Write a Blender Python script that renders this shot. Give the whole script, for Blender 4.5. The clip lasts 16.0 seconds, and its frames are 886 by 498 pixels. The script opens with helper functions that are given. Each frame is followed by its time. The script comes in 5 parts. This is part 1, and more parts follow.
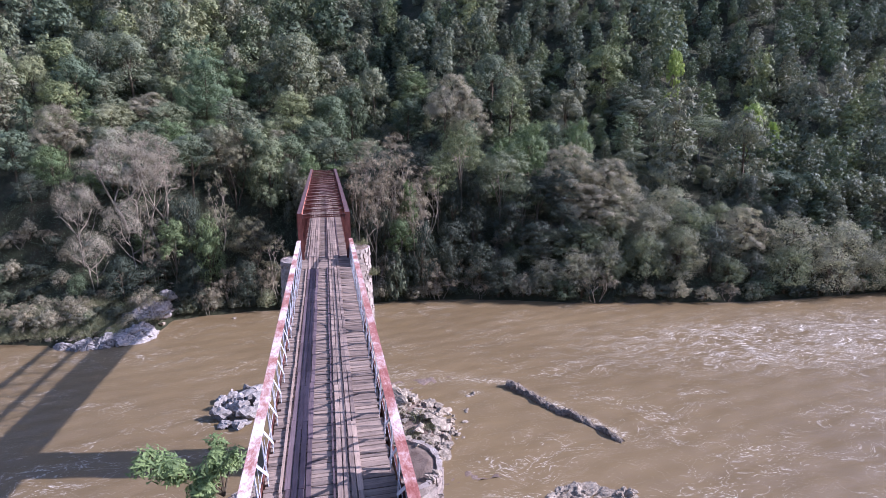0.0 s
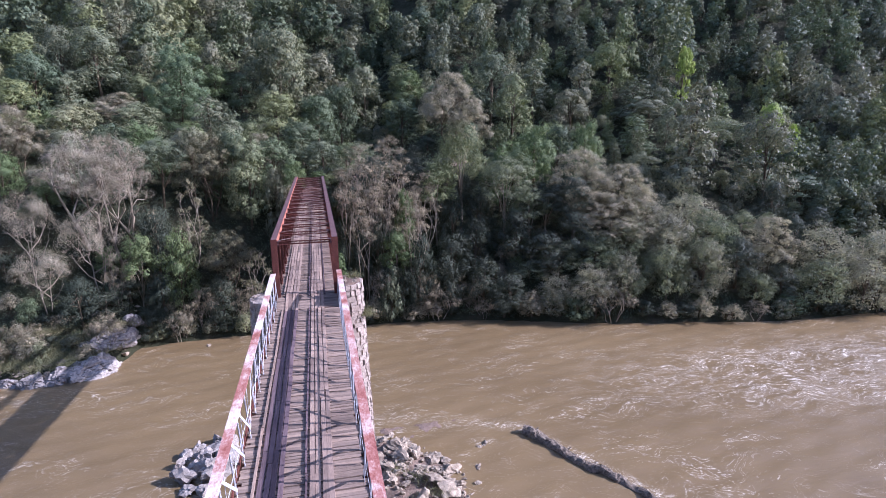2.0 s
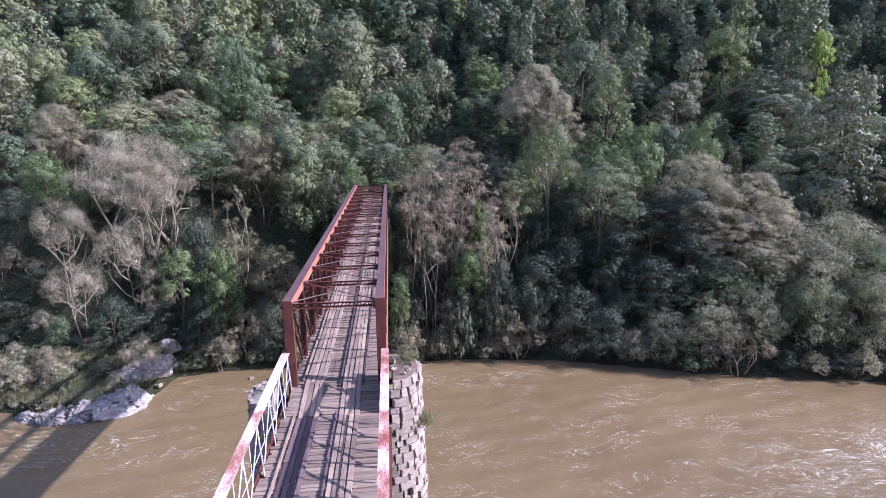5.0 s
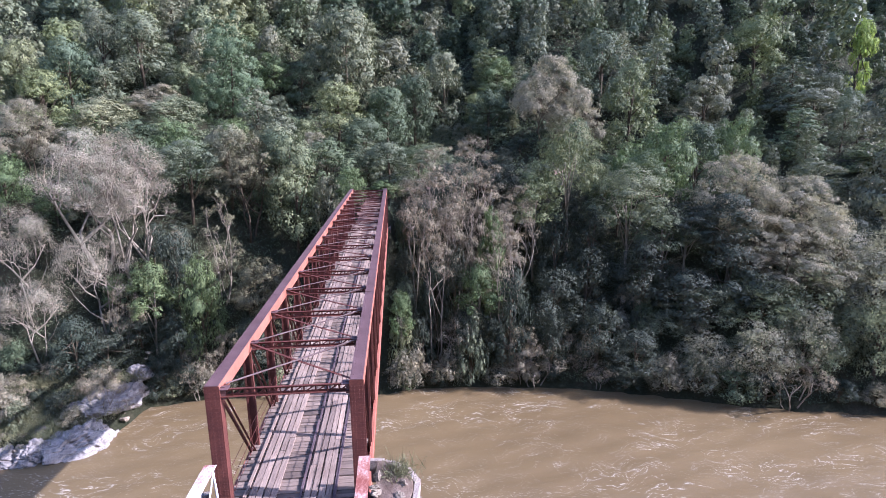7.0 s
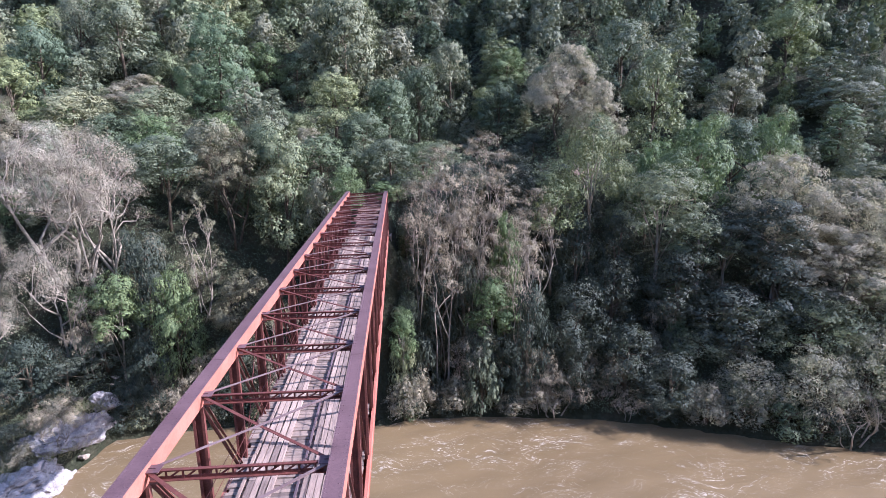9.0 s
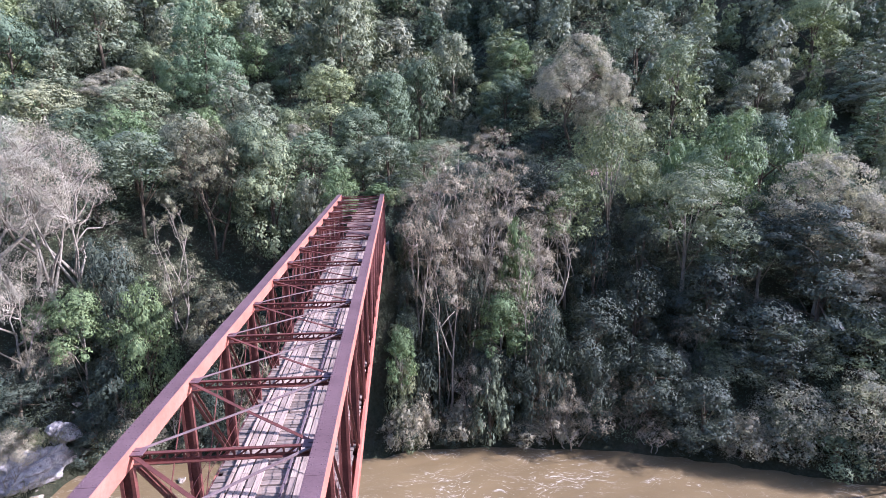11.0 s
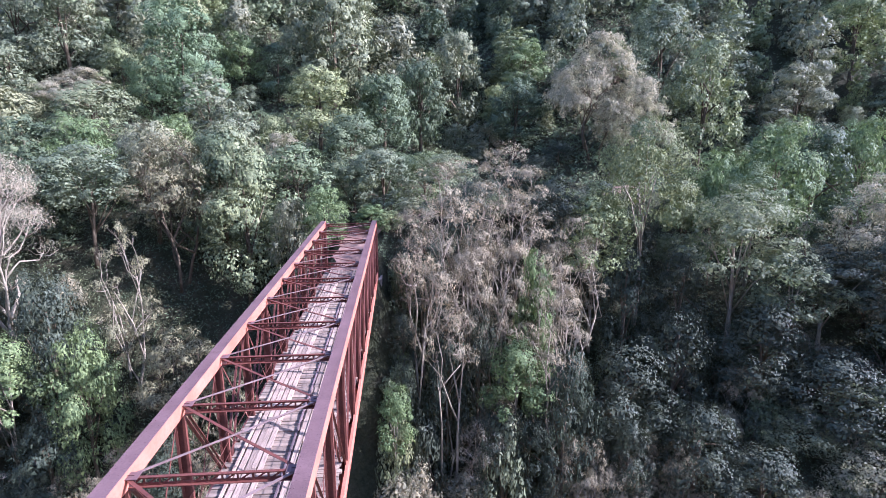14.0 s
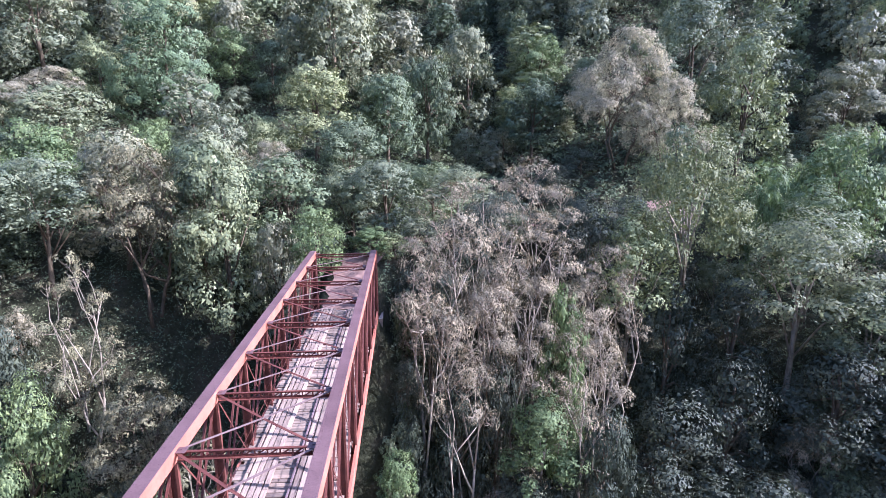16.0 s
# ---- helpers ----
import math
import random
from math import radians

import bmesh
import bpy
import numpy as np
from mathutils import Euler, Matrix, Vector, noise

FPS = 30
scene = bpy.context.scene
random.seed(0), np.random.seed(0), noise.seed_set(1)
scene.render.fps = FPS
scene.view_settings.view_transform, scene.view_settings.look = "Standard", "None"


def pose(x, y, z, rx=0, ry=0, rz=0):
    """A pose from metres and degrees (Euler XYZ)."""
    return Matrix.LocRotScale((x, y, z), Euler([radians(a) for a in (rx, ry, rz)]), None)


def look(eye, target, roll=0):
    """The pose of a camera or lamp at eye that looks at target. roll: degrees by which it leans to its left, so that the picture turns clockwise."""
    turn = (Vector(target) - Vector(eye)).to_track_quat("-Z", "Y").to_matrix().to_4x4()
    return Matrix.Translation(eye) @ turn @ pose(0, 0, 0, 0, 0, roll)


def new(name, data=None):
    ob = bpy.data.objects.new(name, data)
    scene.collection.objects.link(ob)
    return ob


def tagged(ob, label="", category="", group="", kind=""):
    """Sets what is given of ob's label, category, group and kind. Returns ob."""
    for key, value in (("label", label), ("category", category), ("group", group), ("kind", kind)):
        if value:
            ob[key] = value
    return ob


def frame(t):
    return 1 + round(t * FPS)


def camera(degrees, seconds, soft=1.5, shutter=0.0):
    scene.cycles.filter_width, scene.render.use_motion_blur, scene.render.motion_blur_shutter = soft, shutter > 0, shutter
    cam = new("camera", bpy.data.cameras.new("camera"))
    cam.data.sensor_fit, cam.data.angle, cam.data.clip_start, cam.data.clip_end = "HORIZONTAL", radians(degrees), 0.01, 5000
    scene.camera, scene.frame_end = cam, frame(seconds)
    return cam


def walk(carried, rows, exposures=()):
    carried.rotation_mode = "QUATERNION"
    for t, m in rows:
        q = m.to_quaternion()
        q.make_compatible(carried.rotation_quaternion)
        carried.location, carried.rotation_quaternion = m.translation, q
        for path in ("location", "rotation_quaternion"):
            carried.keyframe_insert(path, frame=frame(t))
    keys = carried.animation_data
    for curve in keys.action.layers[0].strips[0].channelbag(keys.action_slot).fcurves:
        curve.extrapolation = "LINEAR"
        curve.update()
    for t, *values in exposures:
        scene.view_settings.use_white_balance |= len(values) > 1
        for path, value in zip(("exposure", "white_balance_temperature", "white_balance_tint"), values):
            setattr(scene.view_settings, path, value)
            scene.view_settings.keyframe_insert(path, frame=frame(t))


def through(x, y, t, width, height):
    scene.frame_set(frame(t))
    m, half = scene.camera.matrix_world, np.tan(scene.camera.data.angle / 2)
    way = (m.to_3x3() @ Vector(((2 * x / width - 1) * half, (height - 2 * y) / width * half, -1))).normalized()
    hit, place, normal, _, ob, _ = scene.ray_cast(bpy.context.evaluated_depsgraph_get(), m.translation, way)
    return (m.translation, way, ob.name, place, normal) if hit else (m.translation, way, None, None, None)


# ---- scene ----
cam = camera(78.8, 16.0, soft=0.55)
PATH = [
    (0, (0.439, -3.575, 20.568), (0.848, -1.668, 20.126), -0.5),
    (0.5, (0.614, -0.912, 20.575), (1.036, 0.993, 20.135), -0.5),
    (1, (0.783, 1.777, 20.619), (1.215, 3.68, 20.181), -0.6),
    (1.5, (0.964, 4.529, 20.64), (1.403, 6.431, 20.204), -0.6),
    (2, (1.165, 7.318, 20.661), (1.607, 9.219, 20.226), -0.6),
    (2.5, (1.38, 10.129, 20.658), (1.825, 12.03, 20.224), -0.6),
    (3, (1.612, 12.91, 20.685), (2.032, 14.817, 20.252), -0.5),
    (3.5, (1.89, 15.566, 20.73), (2.226, 17.49, 20.299), -0.6),
    (4, (2.271, 18.206, 20.767), (2.516, 20.144, 20.335), -0.6),
    (6.5, (3.614, 30.56, 20.558), (3.785, 32.505, 20.125), -0.6),
    (7, (3.726, 32.952, 20.439), (3.893, 34.897, 20.005), -0.6),
    (7.5, (3.736, 35.35, 20.319), (3.901, 37.295, 19.885), -0.4),
    (8, (3.767, 37.649, 20.21), (3.93, 39.594, 19.774), -0.5),
    (8.5, (3.857, 39.802, 20.121), (4.017, 41.747, 19.683), -0.5),
    (9, (3.804, 41.755, 20.02), (3.963, 43.7, 19.581), -0.4),
    (11.5, (4.371, 50.513, 19.626), (4.524, 52.458, 19.183), -0.4),
    (12, (4.556, 52.183, 19.729), (4.709, 54.128, 19.287), -0.3),
    (12.5, (4.648, 53.721, 19.927), (4.801, 55.666, 19.486), -0.2),
    (13, (4.686, 55.309, 20.214), (4.839, 57.254, 19.774), -0.2),
    (13.5, (4.742, 57.007, 20.53), (4.894, 58.952, 20.089), -0.2),
    (14, (4.803, 58.793, 20.778), (4.951, 60.738, 20.339), -0.2),
    (14.5, (4.716, 60.72, 21.158), (4.866, 62.665, 20.715), -0.1),
    (15, (4.661, 62.736, 21.415), (4.809, 64.68, 20.969), 0.0),
    (15.5, (4.696, 64.831, 21.599), (4.838, 66.775, 21.154), 0.0),
    (16, (4.892, 67.002, 21.829), (5.021, 68.948, 21.383), -0.1),
]
walk(cam, [(t, look(eye, target, roll)) for t, eye, target, roll in PATH],
     exposures=[(0, 1.06, 5110, 31), (4, 1.13, 5130, 31), (7, 1.41, 5090, 30), (9, 1.51, 5040, 29), (12, 1.77, 4970, 29), (16, 1.91, 4990, 30)])

# ---- light ----
SUN_ELEV, SUN_AZ = 31.0, 101.0
world = bpy.data.worlds.new("sky")
scene.world = world
world.use_nodes = True
wn = world.node_tree
sky = wn.nodes.new("ShaderNodeTexSky")
sky.sky_type, sky.sun_disc = "NISHITA", False
sky.sun_elevation, sky.sun_rotation = radians(SUN_ELEV), radians(SUN_AZ)
wn.nodes["Background"].inputs["Strength"].default_value = 0.135
wn.links.new(sky.outputs[0], wn.nodes["Background"].inputs["Color"])
sun = new("sun", bpy.data.lights.new("sun", "SUN"))
sun.data.energy, sun.data.angle, sun.data.color = 4.4, radians(0.55), (1.0, 0.945, 0.86)
sd = Vector((math.sin(radians(SUN_AZ)) * math.cos(radians(SUN_ELEV)), math.cos(radians(SUN_AZ)) * math.cos(radians(SUN_ELEV)), math.sin(radians(SUN_ELEV))))
sun.matrix_world = look(sd * 300, (0, 0, 0))

# ---- sizes of the place ----
WATER = -13.5
DECK = 8.0
PANEL, NODE0 = 3.57, 49.7
END = NODE0 + 16 * PANEL
CHORD = 12.6


# ---- materials ----
class Mat:
    def __init__(self, name, rough=0.7, metal=0.0, spec=0.3):
        self.m = bpy.data.materials.new(name)
        self.m.use_nodes = True
        self.t = self.m.node_tree
        self.b = self.t.nodes["Principled BSDF"]
        self.b.inputs["Roughness"].default_value = rough
        self.b.inputs["Metallic"].default_value = metal
        self.b.inputs["Specular IOR Level"].default_value = spec

    def n(self, kind, **kw):
        node = self.t.nodes.new("ShaderNode" + kind)
        for k, v in kw.items():
            node.inputs[k].default_value = v
        return node

    def link(self, a, b):
        self.t.links.new(a, b)

    def place(self, scale=(1, 1, 1)):
        c = self.n("NewGeometry")
        mp = self.n("Mapping", Scale=scale)
        self.link(c.outputs["Position"], mp.inputs[0])
        return mp.outputs[0]

    def noise(self, vec, scale, detail=4, rough=0.6):
        x = self.n("TexNoise", Scale=scale, Detail=detail, Roughness=rough)
        self.link(vec, x.inputs["Vector"])
        return x.outputs["Fac"]

    def ramp(self, fac, stops):
        r = self.n("ValToRGB")
        e = r.color_ramp.elements
        while len(e) < len(stops):
            e.new(0.5)
        for el, (p, col) in zip(e, stops):
            el.position, el.color = p, (*col, 1)
        self.link(fac, r.inputs[0])
        return r.outputs[0]

    def math(self, op, a, b):
        x = self.n("Math")
        x.operation = op
        for i, v in enumerate((a, b)):
            if isinstance(v, (int, float)):
                x.inputs[i].default_value = v
            else:
                self.link(v, x.inputs[i])
        return x.outputs[0]

    def mix(self, fac, a, b, blend="MIX"):
        x = self.n("Mix")
        x.data_type, x.blend_type = "RGBA", blend
        for i, v in ((0, fac), (6, a), (7, b)):
            if isinstance(v, (int, float)):
                x.inputs[i].default_value = v
            elif isinstance(v, tuple):
                x.inputs[i].default_value = (*v, 1)
            else:
                self.link(v, x.inputs[i])
        return x.outputs[2]

    def color(self, c):
        self.link(c, self.b.inputs["Base Color"])

    def bump(self, h, strength=0.5, dist=0.02):
        x = self.n("Bump", Strength=strength, Distance=dist)
        self.link(h, x.inputs["Height"])
        self.link(x.outputs[0], self.b.inputs["Normal"])

    def rand(self):
        return self.n("ObjectInfo").outputs["Random"]

    def island(self):
        return self.n("NewGeometry").outputs["Random Per Island"]


def make_rust():
    m = Mat("rusty_red_steel", 0.62, 0.0, 0.35)
    v = m.place()
    a = m.noise(v, 1.3, 5)
    f = m.noise(v, 14, 5, 0.7)
    base = m.ramp(a, [(0.3, (0.089, 0.028, 0.020)), (0.55, (0.142, 0.044, 0.030)), (0.75, (0.189, 0.065, 0.044))])
    fine = m.ramp(f, [(0.35, (0.473, 0.441, 0.360)), (0.6, (1, 1, 1))])
    m.color(m.mix(0.55, base, fine, "MULTIPLY"))
    m.bump(f, 0.3, 0.006)
    return m.m


def make_orange():
    m = Mat("faded_red_primer_steel", 0.7, 0.0, 0.25)
    v = m.place()
    a = m.noise(v, 0.8, 5)
    f = m.noise(v, 10, 5, 0.7)
    base = m.ramp(a, [(0.3, (0.340, 0.112, 0.070)), (0.7, (0.440, 0.168, 0.108))])
    m.color(m.mix(0.35, base, m.ramp(f, [(0.3, (0.540, 0.450, 0.328)), (0.6, (1, 1, 1))]), "MULTIPLY"))
    m.bump(f, 0.25, 0.006)
    return m.m


def make_chord_top():
    m = Mat("weathered_maroon_steel", 0.5, 0.0, 0.4)
    v = m.place()
    a = m.noise(v, 0.9, 5)
    f = m.noise(v, 16, 5, 0.7)
    base = m.ramp(a, [(0.3, (0.112, 0.060, 0.056)), (0.7, (0.170, 0.096, 0.090))])
    m.color(m.mix(0.45, base, m.ramp(f, [(0.35, (0.515, 0.490, 0.440)), (0.6, (1, 1, 1))]), "MULTIPLY"))
    m.bump(f, 0.3, 0.005)
    return m.m


def make_faded():
    m = Mat("faded_pink_grey_steel", 0.65, 0.0, 0.25)
    v = m.place()
    a = m.noise(v, 1.1, 5)
    f = m.noise(v, 15, 5, 0.7)
    base = m.ramp(a, [(0.3, (0.150, 0.094, 0.078)), (0.7, (0.235, 0.160, 0.136))])
    m.color(m.mix(0.45, base, m.ramp(f, [(0.35, (0.50, 0.44, 0.40)), (0.6, (1, 1, 1))]), "MULTIPLY"))
    m.bump(f, 0.3, 0.005)
    return m.m


def make_peeled(name, shift):
    m = Mat(name, 0.65, 0.0, 0.3)
    v = m.place((1, 0.45, 1))
    a = m.noise(v, 2.6, 8, 0.78)
    f = m.noise(v, 17, 6, 0.75)
    g = m.noise(m.place((0.5, 0.5, 0.5)), 0.9, 2, 0.5)
    s = m.math("ADD", m.math("ADD", m.math("ADD", m.math("MULTIPLY", a, 0.38), m.math("MULTIPLY", f, 0.27)), m.math("MULTIPLY", g, 0.35)), shift)
    c = m.ramp(s, [(0.40, (0.245, 0.075, 0.052)), (0.462, (0.385, 0.170, 0.130)), (0.505, (0.510, 0.340, 0.285)), (0.555, (0.660, 0.570, 0.505))])
    m.color(c)
    m.bump(s, 0.5, 0.01)
    return m.m


def make_grey_paint():
    m = Mat("worn_pale_grey_paint", 0.5, 0.0, 0.4)
    v = m.place()
    a = m.noise(v, 3, 6, 0.7)
    m.color(m.ramp(a, [(0.3, (0.25, 0.16, 0.145)), (0.40, (0.46, 0.44, 0.44)), (0.6, (0.60, 0.58, 0.58)), (0.8, (0.46, 0.42, 0.40))]))
    return m.m


def make_wood(name, tint, along):
    m = Mat(name, 0.85, 0.0, 0.2)
    v = m.place((1, 14, 14) if along == "x" else (14, 1, 14))
    g = m.noise(v, 1.6, 6, 0.7)
    big = m.noise(m.place(), 0.7, 4)
    c = m.ramp(g, [(0.25, tuple(x * 0.42 for x in tint)), (0.5, tint), (0.75, tuple(min(0.75, x * 1.25) for x in tint))])
    c = m.mix(0.75, c, m.ramp(m.rand(), [(0.0, (0.42, 0.40, 0.42)), (0.35, (0.78, 0.75, 0.75)), (0.8, (1.0, 0.96, 0.94)), (1.0, (1.28, 1.22, 1.16))]), "MULTIPLY")
    c = m.mix(0.6, c, m.ramp(big, [(0.35, (0.62, 0.6, 0.6)), (0.6, (1, 1, 1))]), "MULTIPLY")
    m.color(c)
    m.bump(g, 0.7, 0.012)
    return m.m


def make_stone(name, lo, hi, scale=1.5, dirt=(0.10, 0.085, 0.06)):
    m = Mat(name, 0.9, 0.0, 0.2)
    v = m.place()
    a = m.noise(v, scale, 6, 0.65)
    f = m.noise(v, scale * 9, 6, 0.7)
    c = m.ramp(a, [(0.3, lo), (0.65, hi)])
    c = m.mix(0.6, c, m.ramp(m.rand(), [(0, (0.68, 0.66, 0.64)), (1, (1.08, 1.05, 1.02))]), "MULTIPLY")
    c = m.mix(m.ramp(f, [(0.36, (1, 1, 1)), (0.46, (0, 0, 0))]), c, dirt)
    m.color(c)
    m.bump(f, 0.8, 0.06)
    return m.m


def make_ground():
    m = Mat("leaf_litter_and_soil", 0.95, 0.0, 0.1)
    v = m.place()
    a = m.noise(v, 0.35, 6, 0.7)
    f = m.noise(v, 3.5, 6, 0.75)
    c = m.ramp(a, [(0.3, (0.030, 0.034, 0.016)), (0.5, (0.050, 0.050, 0.026)), (0.7, (0.085, 0.068, 0.04))])
    m.color(m.mix(0.7, c, m.ramp(f, [(0.3, (0.35, 0.35, 0.35)), (0.65, (1.2, 1.2, 1.2))]), "MULTIPLY"))
    m.bump(f, 1.0, 0.3)
    return m.m


def make_dirt():
    m = Mat("red_dirt", 0.95, 0.0, 0.1)
    v = m.place()
    a = m.noise(v, 0.6, 6, 0.7)
    m.color(m.ramp(a, [(0.3, (0.20, 0.115, 0.085)), (0.6, (0.30, 0.185, 0.14)), (0.8, (0.24, 0.18, 0.12))]))
    m.bump(m.noise(v, 6, 5), 0.8, 0.08)
    return m.m


def make_water():
    m = Mat("muddy_river_water", 0.36, 0.0, 0.32)
    big = m.noise(m.place((0.05, 0.09, 1)), 1.0, 4)
    # slow swirls bend the streaks of foam
    warp = m.n("TexNoise", Scale=0.11, Detail=3.0)
    m.link(m.place(), warp.inputs["Vector"])
    add = m.n("VectorMath")
    add.operation = "MULTIPLY_ADD"
    m.link(warp.outputs["Color"], add.inputs[0])
    add.inputs[1].default_value = (9, 9, 0)
    m.link(m.place(), add.inputs[2])
    st = m.n("Mapping", Scale=(0.16, 0.42, 1), Rotation=(0, 0, radians(14)))
    m.link(add.outputs[0], st.inputs[0])
    streak = m.noise(st.outputs[0], 1.0, 2.5, 0.5)
    patch = m.noise(m.place((0.11, 0.2, 1)), 1.0, 3, 0.5)
    fleck = m.noise(m.place((0.9, 1.5, 1)), 4.2, 5, 0.75)
    sep = m.n("SeparateXYZ")
    m.link(m.place(), sep.inputs[0])
    # the rapids lie out in the stream, off the rock bar
    dx = m.math("DIVIDE", m.math("SUBTRACT", sep.outputs[0], 80.0), 52.0)
    dy = m.math("DIVIDE", m.math("SUBTRACT", m.math("ADD", sep.outputs[1], m.math("MULTIPLY", sep.outputs[0], 0.10)), 71.5), 14.0)
    d2 = m.math("ADD", m.math("MULTIPLY", dx, dx), m.math("MULTIPLY", dy, dy))
    rapid = m.math("MAXIMUM", m.math("SUBTRACT", 1.0, d2), 0.0)
    ridge = m.math("ABSOLUTE", m.math("SUBTRACT", streak, 0.5), 0.0)
    ridge2 = m.math("ABSOLUTE", m.math("SUBTRACT", streak, 0.56), 0.0)
    thin = m.math("MAXIMUM", m.math("SUBTRACT", 1.0, m.math("MULTIPLY", m.math("MINIMUM", ridge, ridge2), 85.0)), 0.0)
    broken = m.math("MINIMUM", m.math("MAXIMUM", m.math("MULTIPLY", m.math("SUBTRACT", fleck, 0.49), 13.0), 0.0), 1.0)
    where = m.math("MINIMUM", m.math("MAXIMUM", m.math("MULTIPLY", m.math("SUBTRACT", patch, 0.43), 6.0), 0.16), 1.0)
    lines = m.math("MULTIPLY", m.math("MULTIPLY", thin, broken), where)
    wide = m.math("MAXIMUM", m.math("SUBTRACT", 1.0, m.math("MULTIPLY", m.math("MINIMUM", ridge, ridge2), 20.0)), 0.0)
    wild = m.math("MULTIPLY", m.math("MULTIPLY", wide, rapid), m.math("MULTIPLY", m.math("MAXIMUM", m.math("SUBTRACT", fleck, 0.42), 0.0), 3.2))
    st2 = m.n("Mapping", Scale=(0.95, 3.6, 1), Rotation=(0, 0, radians(10)))
    m.link(add.outputs[0], st2.inputs[0])
    dash = m.noise(st2.outputs[0], 1.0, 5, 0.7)
    strokes = m.math("MULTIPLY", m.math("MINIMUM", m.math("MAXIMUM", m.math("MULTIPLY", m.math("SUBTRACT", dash, 0.592), 15.0), 0.0), 1.0), where)
    rough = m.math("MULTIPLY", m.math("MINIMUM", m.math("MAXIMUM", m.math("MULTIPLY", m.math("SUBTRACT", dash, 0.548), 11.0), 0.0), 1.0), rapid)
    lines = m.math("ADD", m.math("MULTIPLY", lines, 0.95), m.math("MULTIPLY", strokes, 0.65))
    wild = m.math("ADD", m.math("MULTIPLY", wild, 0.45), m.math("MULTIPLY", rough, 0.65))
    # froth along the upstream side of the log and off its head
    px, py = sep.outputs[0], sep.outputs[1]

    def band(x0, y0, x1, y1, wide):
        ln = math.hypot(x1 - x0, y1 - y0)
        ux, uy = (x1 - x0) / ln, (y1 - y0) / ln
        rx, ry = m.math("SUBTRACT", px, x0), m.math("SUBTRACT", py, y0)
        along = m.math("ADD", m.math("MULTIPLY", rx, ux), m.math("MULTIPLY", ry, uy))
        over = m.math("MAXIMUM", m.math("SUBTRACT", m.math("ABSOLUTE", m.math("SUBTRACT", along, ln / 2), 0.0), ln / 2), 0.0)
        off = m.math("ADD", m.math("MULTIPLY", rx, -uy), m.math("MULTIPLY", ry, ux))
        return m.math("MAXIMUM", m.math("SUBTRACT", 1.0, m.math("DIVIDE", m.math("SQRT", m.math("ADD", m.math("MULTIPLY", off, off), m.math("MULTIPLY", over, over)), 0.0), wide)), 0.0)

    froth = m.math("MAXIMUM", m.math("MAXIMUM", band(23.0, 60.6, 31.4, 45.6, 1.1), band(18.0, 63.0, 23.0, 60.8, 1.3)), m.math("MAXIMUM", band(16.4, 59.4, 18.4, 59.0, 0.9), m.math("MULTIPLY", band(5.0, 67.5, 18.0, 63.0, 2.4), 0.4)))
    froth = m.math("MULTIPLY", froth, m.math("MINIMUM", m.math("MAXIMUM", m.math("MULTIPLY", m.math("SUBTRACT", m.math("ADD", m.math("MULTIPLY", fleck, 0.6), m.math("MULTIPLY", dash, 0.4)), 0.50), 11.0), 0.0), 1.0))
    wild = m.math("ADD", wild, m.math("MULTIPLY", froth, 0.9))
    foam = m.math("MINIMUM", m.math("ADD", m.math("MULTIPLY", lines, 0.7), wild), 0.9)
    mud = m.ramp(big, [(0.3, (0.153, 0.103, 0.046)), (0.7, (0.188, 0.128, 0.058))])
    m.color(m.mix(foam, mud, (0.76, 0.67, 0.52)))
    m.link(m.math("ADD", m.math("MULTIPLY", foam, 0.45), 0.36), m.b.inputs["Roughness"])
    h = m.math("ADD", m.math("MULTIPLY", m.noise(m.place((0.6, 1.3, 1)), 1.1, 5, 0.6), 1.0), m.math("MULTIPLY", m.noise(m.place((1, 1.6, 1)), 4.5, 3), 0.13))
    m.bump(h, 0.27, 0.2)
    return m.m


def make_leaf(name, stops, seed="object", through=0.15, rough=0.6):
    """Leaves: the hue goes from tree to tree, the value from leaf to leaf."""
    m = Mat(name, rough, 0.0, 0.18)
    if seed == "object":
        r = m.rand()
    else:
        a = m.n("Attribute")
        a.attribute_name = "tree_seed"
        r = a.outputs["Fac"]
    c = m.ramp(r, stops)
    c = m.mix(1.0, c, m.ramp(m.island(), [(0, (0.55, 0.58, 0.56)), (0.55, (1, 1, 1)), (1.0, (1.35, 1.3, 1.2))]), "MULTIPLY")
    big = m.noise(m.place(), 0.5, 3)
    c = m.mix(0.6, c, m.ramp(big, [(0.3, (0.75, 0.8, 0.8)), (0.7, (1.2, 1.12, 1.0))]), "MULTIPLY")
    m.color(c)
    tr = m.n("BsdfTranslucent")
    m.link(m.mix(1.0, c, (1.2, 1.28, 1.1), "MULTIPLY"), tr.inputs["Color"])
    mx = m.n("MixShader", Fac=through)
    m.link(m.b.outputs[0], mx.inputs[1])
    m.link(tr.outputs[0], mx.inputs[2])
    m.link(mx.outputs[0], m.t.nodes["Material Output"].inputs["Surface"])
    return m.m


def make_bark(name, lo, hi):
    m = Mat(name, 0.9, 0.0, 0.15)
    f = m.noise(m.place((1, 1, 0.3)), 5, 5, 0.7)
    c = m.ramp(f, [(0.3, lo), (0.65, hi)])
    m.color(m.mix(0.6, c, m.ramp(m.rand(), [(0, (0.6, 0.6, 0.6)), (1, (1.1, 1.08, 1.05))]), "MULTIPLY"))
    m.bump(f, 0.6, 0.04)
    return m.m


